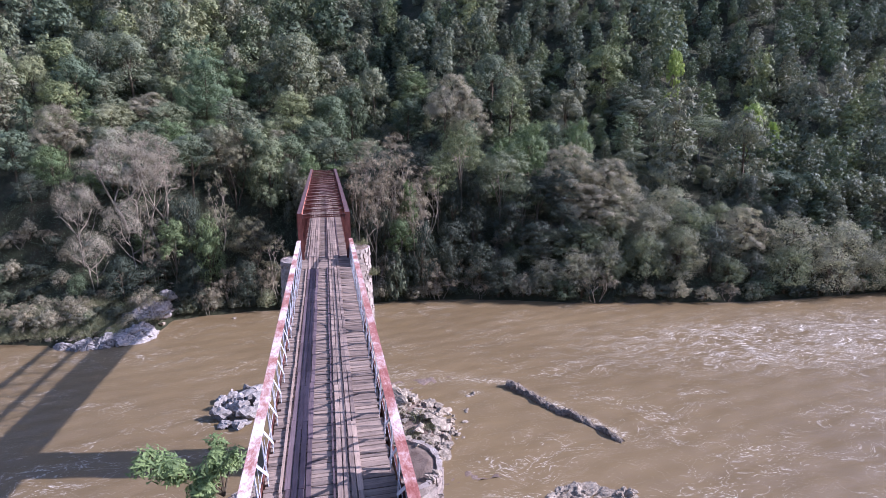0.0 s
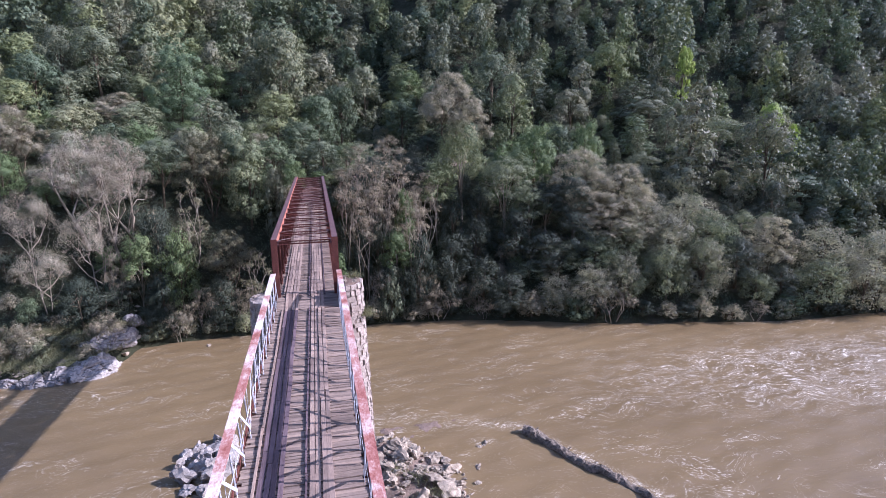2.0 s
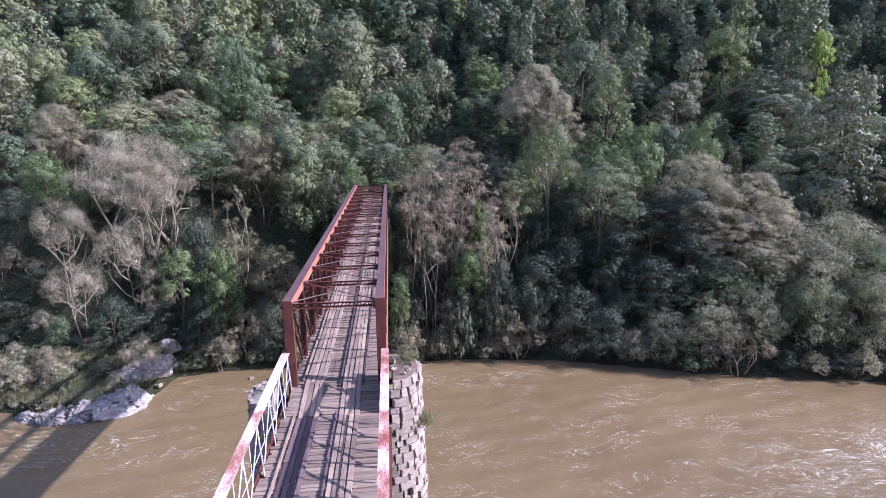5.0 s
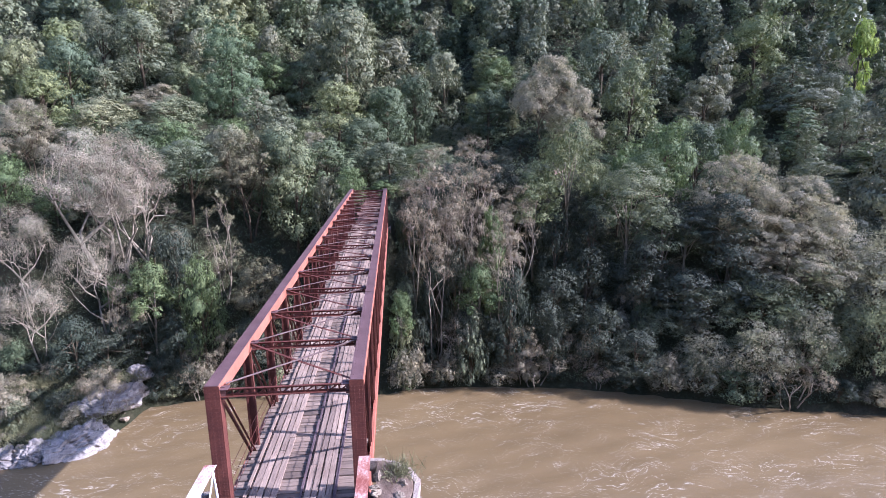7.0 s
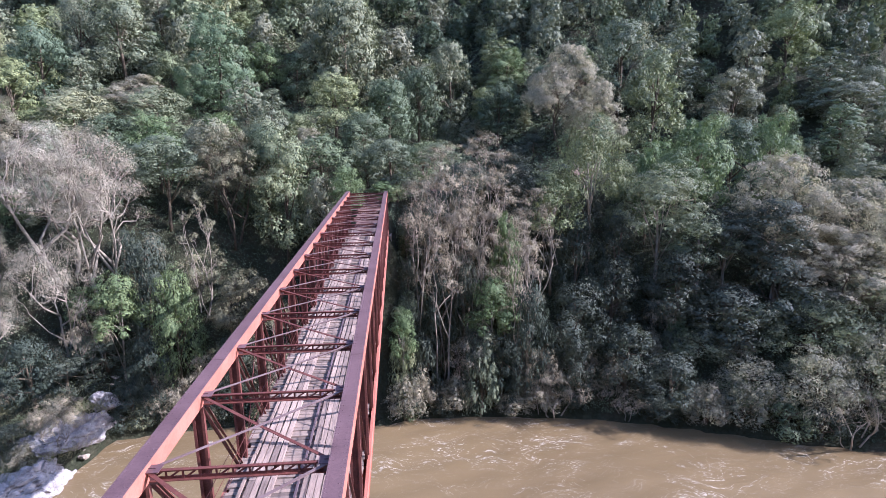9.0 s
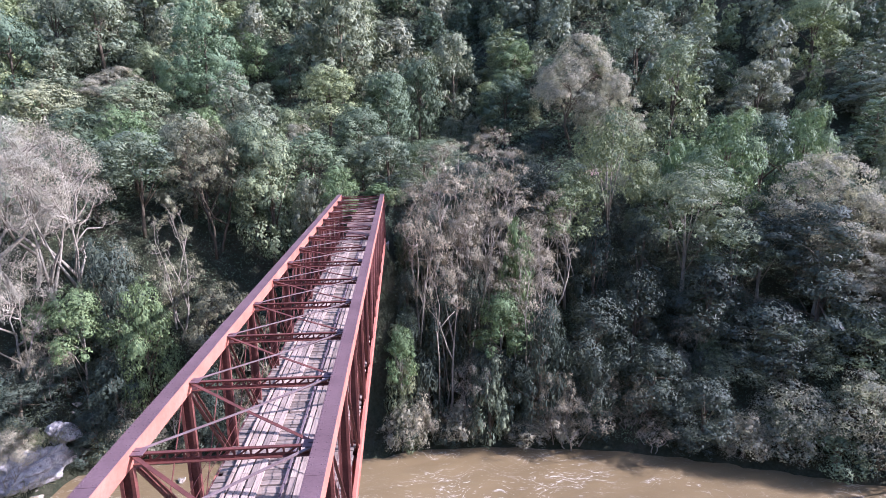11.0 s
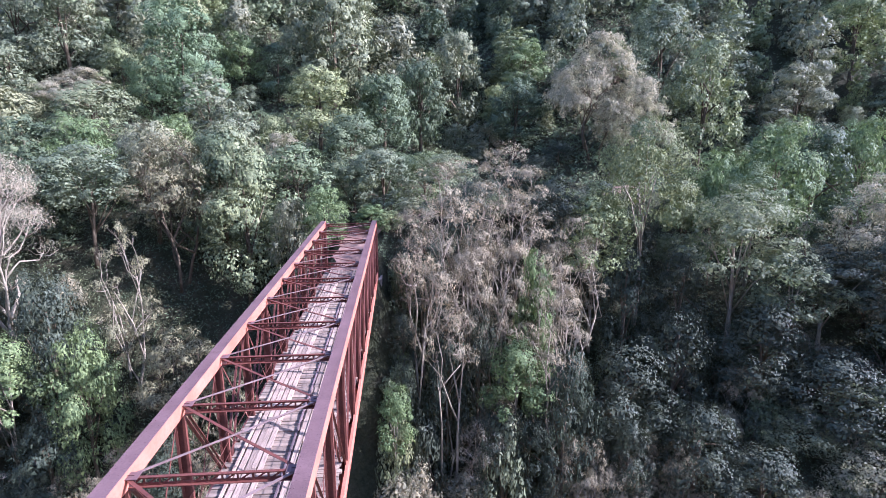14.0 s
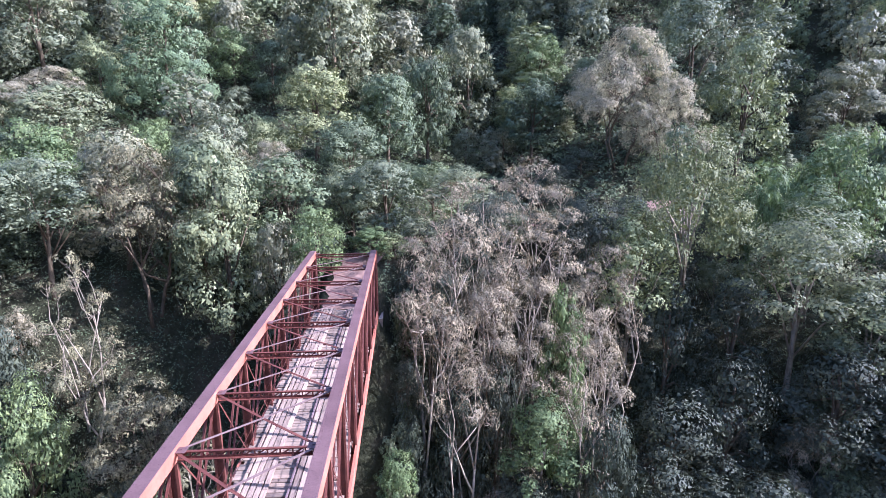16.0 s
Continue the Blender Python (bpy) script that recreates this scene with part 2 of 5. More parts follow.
PINK = make_faded()
RUST, ORANGE, MAROON, PEELED, PALE = make_rust(), make_orange(), make_chord_top(), make_peeled("peeling_red_and_white_paint", -0.028), make_grey_paint()
PEELED_WHITE = make_peeled("flaking_white_over_red_paint", 0.006)
WOOD_X = make_wood("weathered_grey_plank", (0.300, 0.224, 0.166), "x")
WOOD_Y = make_wood("worn_pale_board", (0.375, 0.274, 0.204), "y")
WOOD_PALE = make_wood("bleached_board", (0.392, 0.290, 0.217), "y")
WOOD_DARK = make_wood("dark_grey_violet_board", (0.170, 0.120, 0.120), "y")
MASONRY = make_stone("pale_weathered_masonry", (0.250, 0.190, 0.148), (0.480, 0.405, 0.335), 2.2, (0.150, 0.105, 0.078))
DIRTY_TOP = make_stone("dark_soil_and_rubble", (0.150, 0.100, 0.070), (0.262, 0.190, 0.140), 2.5)
MORTAR = make_stone("weathered_mortar", (0.085, 0.066, 0.052), (0.185, 0.148, 0.118), 2.0)
ROCK = make_stone("grey_river_rock", (0.184, 0.139, 0.096), (0.449, 0.372, 0.271), 2.0, (0.133, 0.098, 0.069))
BANK_ROCK = make_stone("pale_blue_grey_bank_rock", (0.200, 0.172, 0.148), (0.410, 0.365, 0.320), 1.6, (0.095, 0.078, 0.062))
WETROCK = make_stone("dark_wet_bark", (0.051, 0.037, 0.026), (0.306, 0.245, 0.181), 3.2, (0.031, 0.025, 0.017))
GROUND, DIRT, RIVER = make_ground(), make_dirt(), make_water()
GREENS = [(0.0, (0.087, 0.111, 0.062)), (0.17, (0.161, 0.183, 0.095)), (0.33, (0.220, 0.214, 0.133)), (0.5, (0.115, 0.150, 0.090)), (0.62, (0.212, 0.233, 0.101)), (0.75, (0.182, 0.198, 0.123)), (0.88, (0.239, 0.227, 0.144)), (1.0, (0.233, 0.247, 0.114))]
LEAF = make_leaf("broad_green_leaves", GREENS)
LEAF_FAR = make_leaf("woodland_leaves", GREENS, "attribute")
# grey-green leaves; the low slope's shade is put into this dark colour
LEAF_SHADED = make_leaf("shaded_grey_green_leaves", [(0, (0.058, 0.071, 0.048)), (1, (0.090, 0.098, 0.066))])
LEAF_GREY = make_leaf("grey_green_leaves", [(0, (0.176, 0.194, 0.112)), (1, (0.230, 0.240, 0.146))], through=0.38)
LEAF_FOREST = make_leaf("deep_green_climber_leaves", [(0, (0.120, 0.165, 0.085)), (1, (0.140, 0.185, 0.095))])
LEAF_OLIVE = make_leaf("olive_green_leaves", [(0, (0.150, 0.165, 0.070)), (1, (0.195, 0.205, 0.095))])
LEAF_LIME = make_leaf("bright_green_leaves", [(0, (0.132, 0.176, 0.074)), (1, (0.174, 0.214, 0.092))], through=0.22)
LEAF_YOUNG = make_leaf("young_light_green_leaves", [(0, (0.190, 0.245, 0.095)), (1, (0.210, 0.265, 0.105))], through=0.3)
LEAF_YELLOW = make_leaf("yellow_green_leaves", [(0, (0.281, 0.357, 0.080)), (1, (0.351, 0.405, 0.106))], through=0.35)
TWIG = make_leaf("dry_grey_twigs", [(0, (0.325, 0.282, 0.202)), (1, (0.400, 0.350, 0.254))], through=0.15, rough=0.8)
TWIG_HAZE = make_leaf("fine_brown_grey_twigs", [(0, (0.236, 0.198, 0.130)), (1, (0.302, 0.252, 0.166))], through=0.1, rough=0.8)
TWIG_BROWN = make_leaf("brown_dry_leaves", [(0, (0.290, 0.256, 0.178)), (1, (0.355, 0.315, 0.222))], through=0.40, rough=0.8)
LEAF_KHAKI = make_leaf("brownish_olive_leaves", [(0, (0.172, 0.156, 0.088)), (1, (0.212, 0.194, 0.112))])
LEAF_TAN = make_leaf("greyish_tan_leaves", [(0, (0.255, 0.240, 0.164)), (1, (0.312, 0.290, 0.202))], through=0.42)
REED = make_leaf("straw_coloured_grass", [(0, (0.205, 0.200, 0.105)), (1, (0.275, 0.258, 0.140))], through=0.2)
BARK, PALEBARK = make_bark("brown_bark", (0.060, 0.044, 0.026), (0.160, 0.122, 0.077)), make_bark("pale_grey_bark", (0.170, 0.135, 0.093), (0.380, 0.319, 0.228))


# ---- mesh building ----
class Solid:
    """Collects boxes, bars and tubes into one mesh."""

    def __init__(self):
        self.v, self.f = [], []

    def add(self, verts, faces):
        o = len(self.v)
        self.v += [tuple(p) for p in verts]
        self.f += [tuple(i + o for i in q) for q in faces]
        return self

    def box(self, c, s):
        x, y, z = (q / 2 for q in s)
        vs = [(c[0] + i * x, c[1] + j * y, c[2] + k * z) for i in (-1, 1) for j in (-1, 1) for k in (-1, 1)]
        return self.add(vs, [(0, 1, 3, 2), (4, 6, 7, 5), (0, 4, 5, 1), (2, 3, 7, 6), (0, 2, 6, 4), (1, 5, 7, 3)])

    def bar(self, p, q, w, h, up=(0, 0, 1)):
        """A straight bar, w wide across and h along up."""
        p, q = Vector(p), Vector(q)
        d = (q - p).normalized()
        s = d.cross(Vector(up))
        if s.length < 1e-4:
            s = d.cross(Vector((0, 1, 0)))
        s.normalize()
        u = s.cross(d)
        vs = [e + s * (a * w / 2) + u * (b * h / 2) for e in (p, q) for a, b in ((-1, -1), (1, -1), (1, 1), (-1, 1))]
        return self.add(vs, [(3, 2, 1, 0), (4, 5, 6, 7), (0, 1, 5, 4), (1, 2, 6, 5), (2, 3, 7, 6), (3, 0, 4, 7)])

    def tube(self, pts, radii, n=6):
        pts = [Vector(p) for p in pts]
        rings, s = [], None
        for i, p in enumerate(pts):
            d = (pts[min(i + 1, len(pts) - 1)] - pts[max(i - 1, 0)]).normalized()
            s = d.orthogonal().normalized() if s is None else (s - d * s.dot(d)).normalized()
            u = d.cross(s)
            rings.append([p + (s * math.cos(a) + u * math.sin(a)) * radii[i] for a in (2 * math.pi * k / n for k in range(n))])
        vs = [v for r in rings for v in r]
        fs = [(i * n + k, i * n + (k + 1) % n, (i + 1) * n + (k + 1) % n, (i + 1) * n + k) for i in range(len(pts) - 1) for k in range(n)]
        fs += [tuple(range(n - 1, -1, -1)), tuple((len(pts) - 1) * n + k for k in range(n))]
        return self.add(vs, fs)

    def mesh(self, name, mat, smooth=False):
        me = bpy.data.meshes.new(name)
        me.from_pydata(self.v, [], self.f)
        me.materials.append(mat)
        if smooth:
            me.shade_smooth()
        return me


def thing(name, at, label, category, group="", kind="", data=None):
    ob = new(name, data)
    ob.matrix_basis = Matrix.Translation(at)
    return tagged(ob, label, category, group, kind)


def part(name, body, mat, parent, label="", smooth=False, kind=""):
    """Links a Solid or a mesh as one part under a thing; places are those of the world."""
    me = body.mesh(name, mat, smooth) if isinstance(body, Solid) else body
    ob = new(name, me)
    ob.parent = parent
    top = parent
    shift = Vector((0, 0, 0))
    while top is not None:
        shift += top.matrix_basis.translation
        top = top.parent
    ob.matrix_basis = Matrix.Translation(-shift)
    return tagged(ob, label, kind=kind)


def mesh_np(name, verts, quads, mat, smooth=False):
    me = bpy.data.meshes.new(name)
    n, k = len(quads), quads.shape[1]
    me.vertices.add(len(verts))
    me.vertices.foreach_set("co", np.ascontiguousarray(verts, np.float32).ravel())
    me.loops.add(n * k)
    me.loops.foreach_set("vertex_index", np.ascontiguousarray(quads, np.int32).ravel())
    me.polygons.add(n)
    me.polygons.foreach_set("loop_start", np.arange(0, n * k, k, dtype=np.int32))
    me.update(calc_edges=True)
    me.materials.append(mat)
    if smooth:
        me.shade_smooth()
    return me


# ---- the lie of the land ----
SHORE_X = [-400, -90, -53, -48, -44, -40, -35, -31, -29, -28, -24, -17, -10, 1.5, 9, 17, 25, 33, 43, 48, 56, 66, 78, 95, 111, 140, 220, 500]
SHORE_Y = [40, 90, 92.4, 90.6, 89, 87, 87.4, 88.6, 92, 98.5, 99, 99.8, 99.5, 98.5, 99.6, 98.9, 97.8, 95.4, 91.8, 89.8, 87.8, 85.8, 82.8, 81.8, 81.3, 78, 65, 20]
ROAD = [(0, 107, 8.0), (0, 110.5, 9.2), (0.8, 114.5, 10.4), (4, 117.8, 11.0), (10, 119.2, 11.5), (24, 121.5, 12.0), (34, 126, 13.5)]


def fbm(x, y, s):
    return np.sin(x * s + 1.3) * np.cos(y * s * 1.17 + 0.4) + 0.5 * np.sin(x * s * 2.3 + y * s * 1.1 + 2.1) + 0.3 * np.cos(x * s * 4.1 - y * s * 3.7)


def land(x, y):
    """Height of the ground."""
    x, y = np.asarray(x, float), np.asarray(y, float)
    d = y - np.interp(x, SHORE_X, SHORE_Y)
    # away from the water the slope follows an evened shoreline
    even = sum(np.interp(x + o, SHORE_X, SHORE_Y) for o in (-16, -12, -8, -4, 0, 4, 8, 12, 16)) / 9
    back = np.clip((d - 2) / 14, 0, 1) * np.clip((14 - x) / 8, 0, 1)
    shore_d = d
    d = d * (1 - back) + (y - even) * back
    side = np.clip((x - 5) / 55, 0, 1)
    slope = 1.02 * (1 - side) + 0.78 * side
    flat = np.clip((-x - 25) / 9, 0, 1) * np.clip(1 - (d - 4) / 14, 0, 1)
    # steep at the water, easier behind the road, steeper again towards the ridge
    knee = 20 - 3 * side
    rise = slope * np.minimum(d, knee) * (1 - 0.72 * flat) + 0.42 * (np.clip(d, knee, 58) - knee) + (0.68 + 0.22 * side) * np.maximum(d - 58, 0)
    z = WATER + 0.15 + rise + np.clip(d / 25, 0, 1) * 1.3 * fbm(x, y, 0.08)
    # gullies that run down the slope
    u = x - 13 - 0.10 * (y - 130)
    u = np.mod(u / np.where(u < 0, 96.0, 58.0), 1.0)
    rib = np.where(u < 0.3, 0.5 - 0.5 * np.cos(u / 0.3 * np.pi), 0.5 + 0.5 * np.cos((u - 0.3) / 0.7 * np.pi))
    z += np.clip((d - 16) / 34, 0, 1) * 5.5 * (rib - 0.45)
    bed = WATER - 0.4 + np.maximum(shore_d * 0.35, -3.5)
    z = np.where(shore_d < 0, bed, z)
    # the embankment of the road
    best, height = np.full(x.shape, 1e9), np.zeros(x.shape)
    for (x0, y0, z0), (x1, y1, z1) in zip(ROAD, ROAD[1:]):
        l2 = (x1 - x0) ** 2 + (y1 - y0) ** 2
        t = np.clip(((x - x0) * (x1 - x0) + (y - y0) * (y1 - y0)) / l2, 0, 1)
        r = np.hypot(x - x0 - t * (x1 - x0), y - y0 - t * (y1 - y0))
        height = np.where(r < best, z0 + t * (z1 - z0), height)
        best = np.minimum(best, r)
    w = np.clip(1 - (best - 2.9) / 3.5, 0, 1)
    z = z * (1 - w) + (height - 0.12) * w
    # the near bank, behind the way
    near = -34 - y + 3 * np.sin(x * 0.05)
    return np.where(near > 0, WATER - 0.5 + near * 0.55, z)


def axis(lo, a, b, hi, step, far):
    return np.unique(np.concatenate([np.linspace(lo, a, far), np.arange(a, b, step), np.linspace(b, hi, far)]))


def sheet(name, xs, ys, height, mat, smooth=True):
    gx, gy = np.meshgrid(xs, ys)
    v = np.stack([gx.ravel(), gy.ravel(), height(gx, gy).ravel()], 1)
    n, m = len(xs), len(ys)
    i = (np.arange(m - 1)[:, None] * n + np.arange(n - 1)[None]).ravel()
    return mesh_np(name, v, np.stack([i, i + 1, i + n + 1, i + n], 1), mat, smooth)


thing("ground", (0, 0, 0), "wooded valley slope with leaf litter and soil", "ground", kind="structure",
      data=sheet("ground", axis(-1200, -110, 250, 1300, 2.0, 12), axis(-500, 70, 230, 1400, 1.6, 14), land, GROUND))


def waves(x, y):
    return WATER + 0.05 * np.sin(x * 0.9 + 1.6 * np.sin(y * 0.35)) * np.cos(y * 1.1 + np.sin(x * 0.2)) + 0.04 * np.sin(x * 0.33 - y * 1.9)


thing("water", (0, 0, 0), "muddy brown river with foam streaks and rapids", "river", kind="structure",
      data=sheet("water", axis(-900, -60, 150, 900, 0.9, 10), axis(-60, 10, 102, 140, 0.7, 6), waves, RIVER))


def road():
    body = Solid()
    pts = [Vector(p) for p in ROAD]
    fine = []
    for a, b in zip(pts, pts[1:]):
        fine += [a.lerp(b, t / 6) for t in range(6)]
    fine.append(pts[-1])
    rows = []
    for i, p in enumerate(fine):
        d = (fine[min(i + 1, len(fine) - 1)] - fine[max(i - 1, 0)])
        s = Vector((d.y, -d.x, 0)).normalized()
        w = 1.7 + 0.25 * math.sin(i * 1.7)
        rows.append([p + s * (w * k / 3) + Vector((0, 0, 0.05 - 0.04 * abs(k) + 0.03 * math.sin(i * 2.1 + k))) for k in range(-3, 4)])
    vs = [v for r in rows for v in r]
    fs = [(i * 7 + k, i * 7 + k + 1, i * 7 + k + 8, i * 7 + k + 7) for i in range(len(rows) - 1) for k in range(6)]
    body.add(vs, fs)
    thing("road", (0, 0, 0), "reddish dirt road leaving the bridge end", "road", kind="structure", data=body.mesh("road", DIRT, True))


road()


# ---- piers ----
def pier(y0, top_right, top_left, label, half=4.1):
    """A masonry pier with rounded ends, its wings raised beside the deck."""
    ob = thing("bridge_pier", (0, y0, WATER - 1), label, "bridge pier", "bridge piers")

    def outline(z, grow=0.0):
        f = (9.4 - z) / 21.7
        return half + 0.75 * f + grow, 1.55 + 0.55 * f + grow

    def around(a, z, grow=0.0):
        hx, hy = outline(z, grow)
        c = hx - hy
        # a straight flank between two half circles
        per = 4 * c + 2 * math.pi * hy
        s = (a % 1.0) * per
        if s < 2 * c:
            return Vector((c - s, y0 + hy, z)), Vector((0, 1, 0))
        s -= 2 * c
        if s < math.pi * hy:
            t = s / hy
            n = Vector((-math.sin(t), math.cos(t), 0))
            return Vector((-c, y0, z)) + n * hy, n
        s -= math.pi * hy
        if s < 2 * c:
            return Vector((-c + s, y0 - hy, z)), Vector((0, -1, 0))
        s -= 2 * c
        t = s / hy
        n = Vector((math.sin(t), -math.cos(t), 0))
        return Vector((c, y0, z)) + n * hy, n

    core = Solid()
    zs = [WATER - 1, WATER + 7, 0, 7.0]
    rings = [[around(i / 40, z, -0.10)[0] for i in range(40)] for z in zs]
    core.add([p for r in rings for p in r], [(j * 40 + i, j * 40 + (i + 1) % 40, j * 40 + 40 + (i + 1) % 40, j * 40 + 40 + i) for j in range(3) for i in range(40)] + [tuple(120 + i for i in range(40))])
    part("core", core, MORTAR, ob)
    for sx, top in ((1, top_right), (-1, top_left)):
        # the wing follows the rounded end
        wing, inner = Solid(), 2.80 if sx > 0 else 3.0
        rim = [p for p in (around(i / 90, 8.5, -0.12)[0] for i in range(90)) if p.x * sx > inner]
        rim.sort(key=lambda p: (p.y - y0) * sx)
        cx = sum(p.x for p in rim) / len(rim)
        ring = [Vector((inner * sx, rim[0].y, 0))] + rim + [Vector((inner * sx, rim[-1].y, 0))]
        n = len(ring)
        vs = [(p.x, p.y, z) for z in (6.8, top - 0.12) for p in ring] + [(cx, y0, top - 0.02)]
        wing.add(vs, [(i, (i + 1) % n, n + (i + 1) % n, n + i) for i in range(n)] + [(n + i, n + (i + 1) % n, 2 * n) for i in range(n)])
        part("wing", wing, DIRTY_TOP if sx > 0 else MASONRY, ob, "earth-filled masonry wing")
    # courses of rough blocks; each block is a part of its own
    r = random.Random(int(y0 * 10))
    shapes = []
    for k in range(11):
        b = Solid()
        vs = []
        for i in (-1, 1):
            for j in (-1, 1):
                for l in (-1, 1):
                    q = 1 if i < 0 else 0.84 + 0.20 * r.random()
                    vs.append(((0.06 + 0.09 * r.random()) * i, 0.5 * j * q * (0.92 + 0.08 * r.random()), 0.5 * l * q * (0.9 + 0.1 * r.random())))
        b.add(vs, [(0, 1, 3, 2), (4, 6, 7, 5), (0, 4, 5, 1), (2, 3, 7, 6), (0, 2, 6, 4), (1, 5, 7, 3)])
        shapes.append(b.mesh("block", MASONRY))
    rest = Solid()
    z, count = 9.55, 0
    base = Vector((0, y0, WATER - 1))
    while z > WATER - 0.4:
        h = 0.28 + 0.22 * r.random()
        hx, hy = outline(z)
        per = 4 * (hx - hy) + 2 * math.pi * hy
        a = r.random()
        end = a + 1 - 0.3 / per
        while a < end:
            w = min(0.34 + 0.62 * r.random() ** 1.5, (end - a) * per + 0.1)
            p, n = around(a + w / per / 2, z - h / 2)
            lim = top_right if p.x > 2.7 else (top_left if p.x < -2.7 else 7.3)
            a += w / per
            if z - h / 2 > lim - 0.16:
                continue
            if n.y > 0.75 and z < 6:
                continue
            m = Matrix.Translation(p - base) @ n.to_track_quat("X", "Z").to_matrix().to_4x4() @ Matrix.Rotation(r.uniform(-0.035, 0.035), 4, 'X') @ Matrix.Diagonal((r.uniform(0.75, 1.0), w * 0.99, h * r.uniform(0.95, 1.04), 1))
            if count < 300:
                blk = new("block", shapes[count % 11])
                blk.parent, blk.matrix_basis = ob, m
                count += 1
            else:
                me = shapes[(count + len(rest.v) // 8) % 11]
                rest.add([Matrix.Translation(base) @ m @ v.co for v in me.vertices], [tuple(q.vertices) for q in me.polygons])
        z -= h
    if rest.v:
        part("lower_masonry", rest, MASONRY, ob, kind="stuff")
    return ob


# ---- the girder span ----
G0, G1, POST = 9.4, 48.9, 2.12


def girder_span(y_from, y_to, label, details=True):
    ob = thing("girder_span", (0, y_from, DECK), label, "bridge span", "bridge spans")
    for sx in (-1, 1):
        x = sx * 2.43
        top = Solid()
        top.box((sx * 2.45, (y_from + y_to) / 2, 10.0), (0.38, y_to - y_from, 0.035))
        top.box((sx * 2.36, (y_from + y_to) / 2, 9.93), (0.03, y_to - y_from, 0.10))
        top.box((sx * 2.54, (y_from + y_to) / 2, 9.93), (0.03, y_to - y_from, 0.10))
        part("top_flange", top, PEELED if sx > 0 else PEELED_WHITE, ob, "flat steel flange with peeling red and white paint")
        low = Solid()
        low.box((sx * 2.50, (y_from + y_to) / 2, 7.38), (0.06, y_to - y_from, 0.76))
        low.box((sx * 2.50, (y_from + y_to) / 2, 7.0), (0.34, y_to - y_from, 0.04))
        part("bottom_flange", low, RUST, ob)
        n = int(round((y_to - y_from) / POST))
        for i in range(n + 1):
            y = y_to - i * POST
            if y < y_from:
                break
            post = Solid()
            post.bar((sx * 2.26, y, 7.6), (sx * 2.40, y, 9.98), 0.13, 0.016, (1, 0, 0))
            post.bar((sx * 2.27, y - 0.03, 7.9), (sx * 2.41, y - 0.03, 9.98), 0.012, 0.07, (1, 0, 0))
            part("post", post, PALE, ob)
            if i < n and y - POST >= y_from - 0.1:
                dia = Solid()
                if y - POST / 2 > (y_from + y_to) / 2:
                    dia.bar((sx * 2.34, y - 0.05, 9.92), (sx * 2.24, y - POST + 0.05, 8.1), 0.125, 0.014, (1, 0, 0))
                else:
                    dia.bar((sx * 2.24, y - 0.05, 8.1), (sx * 2.34, y - POST + 0.05, 9.92), 0.125, 0.014, (1, 0, 0))
                part("diagonal", dia, PALE, ob)
                mid = Solid()
                mid.bar((sx * 2.42, y - POST / 2, 7.9), (sx * 2.44, y - POST / 2, 9.98), 0.08, 0.012, (1, 0, 0))
                part("stay", mid, PALE, ob)
        rail = Solid()
        rail.bar((sx * 2.31, y_from, 8.75), (sx * 2.31, y_to, 8.75), 0.012, 0.05)
        part("rail", rail, PALE, ob)
    for i in range(int((y_to - y_from) / 4.24) + 1):
        fl = Solid()
        fl.box((0, y_from + 0.3 + i * 4.24, 7.20), (4.9, 0.14, 0.6))
        part("floor_beam", fl, RUST, ob)
    return ob


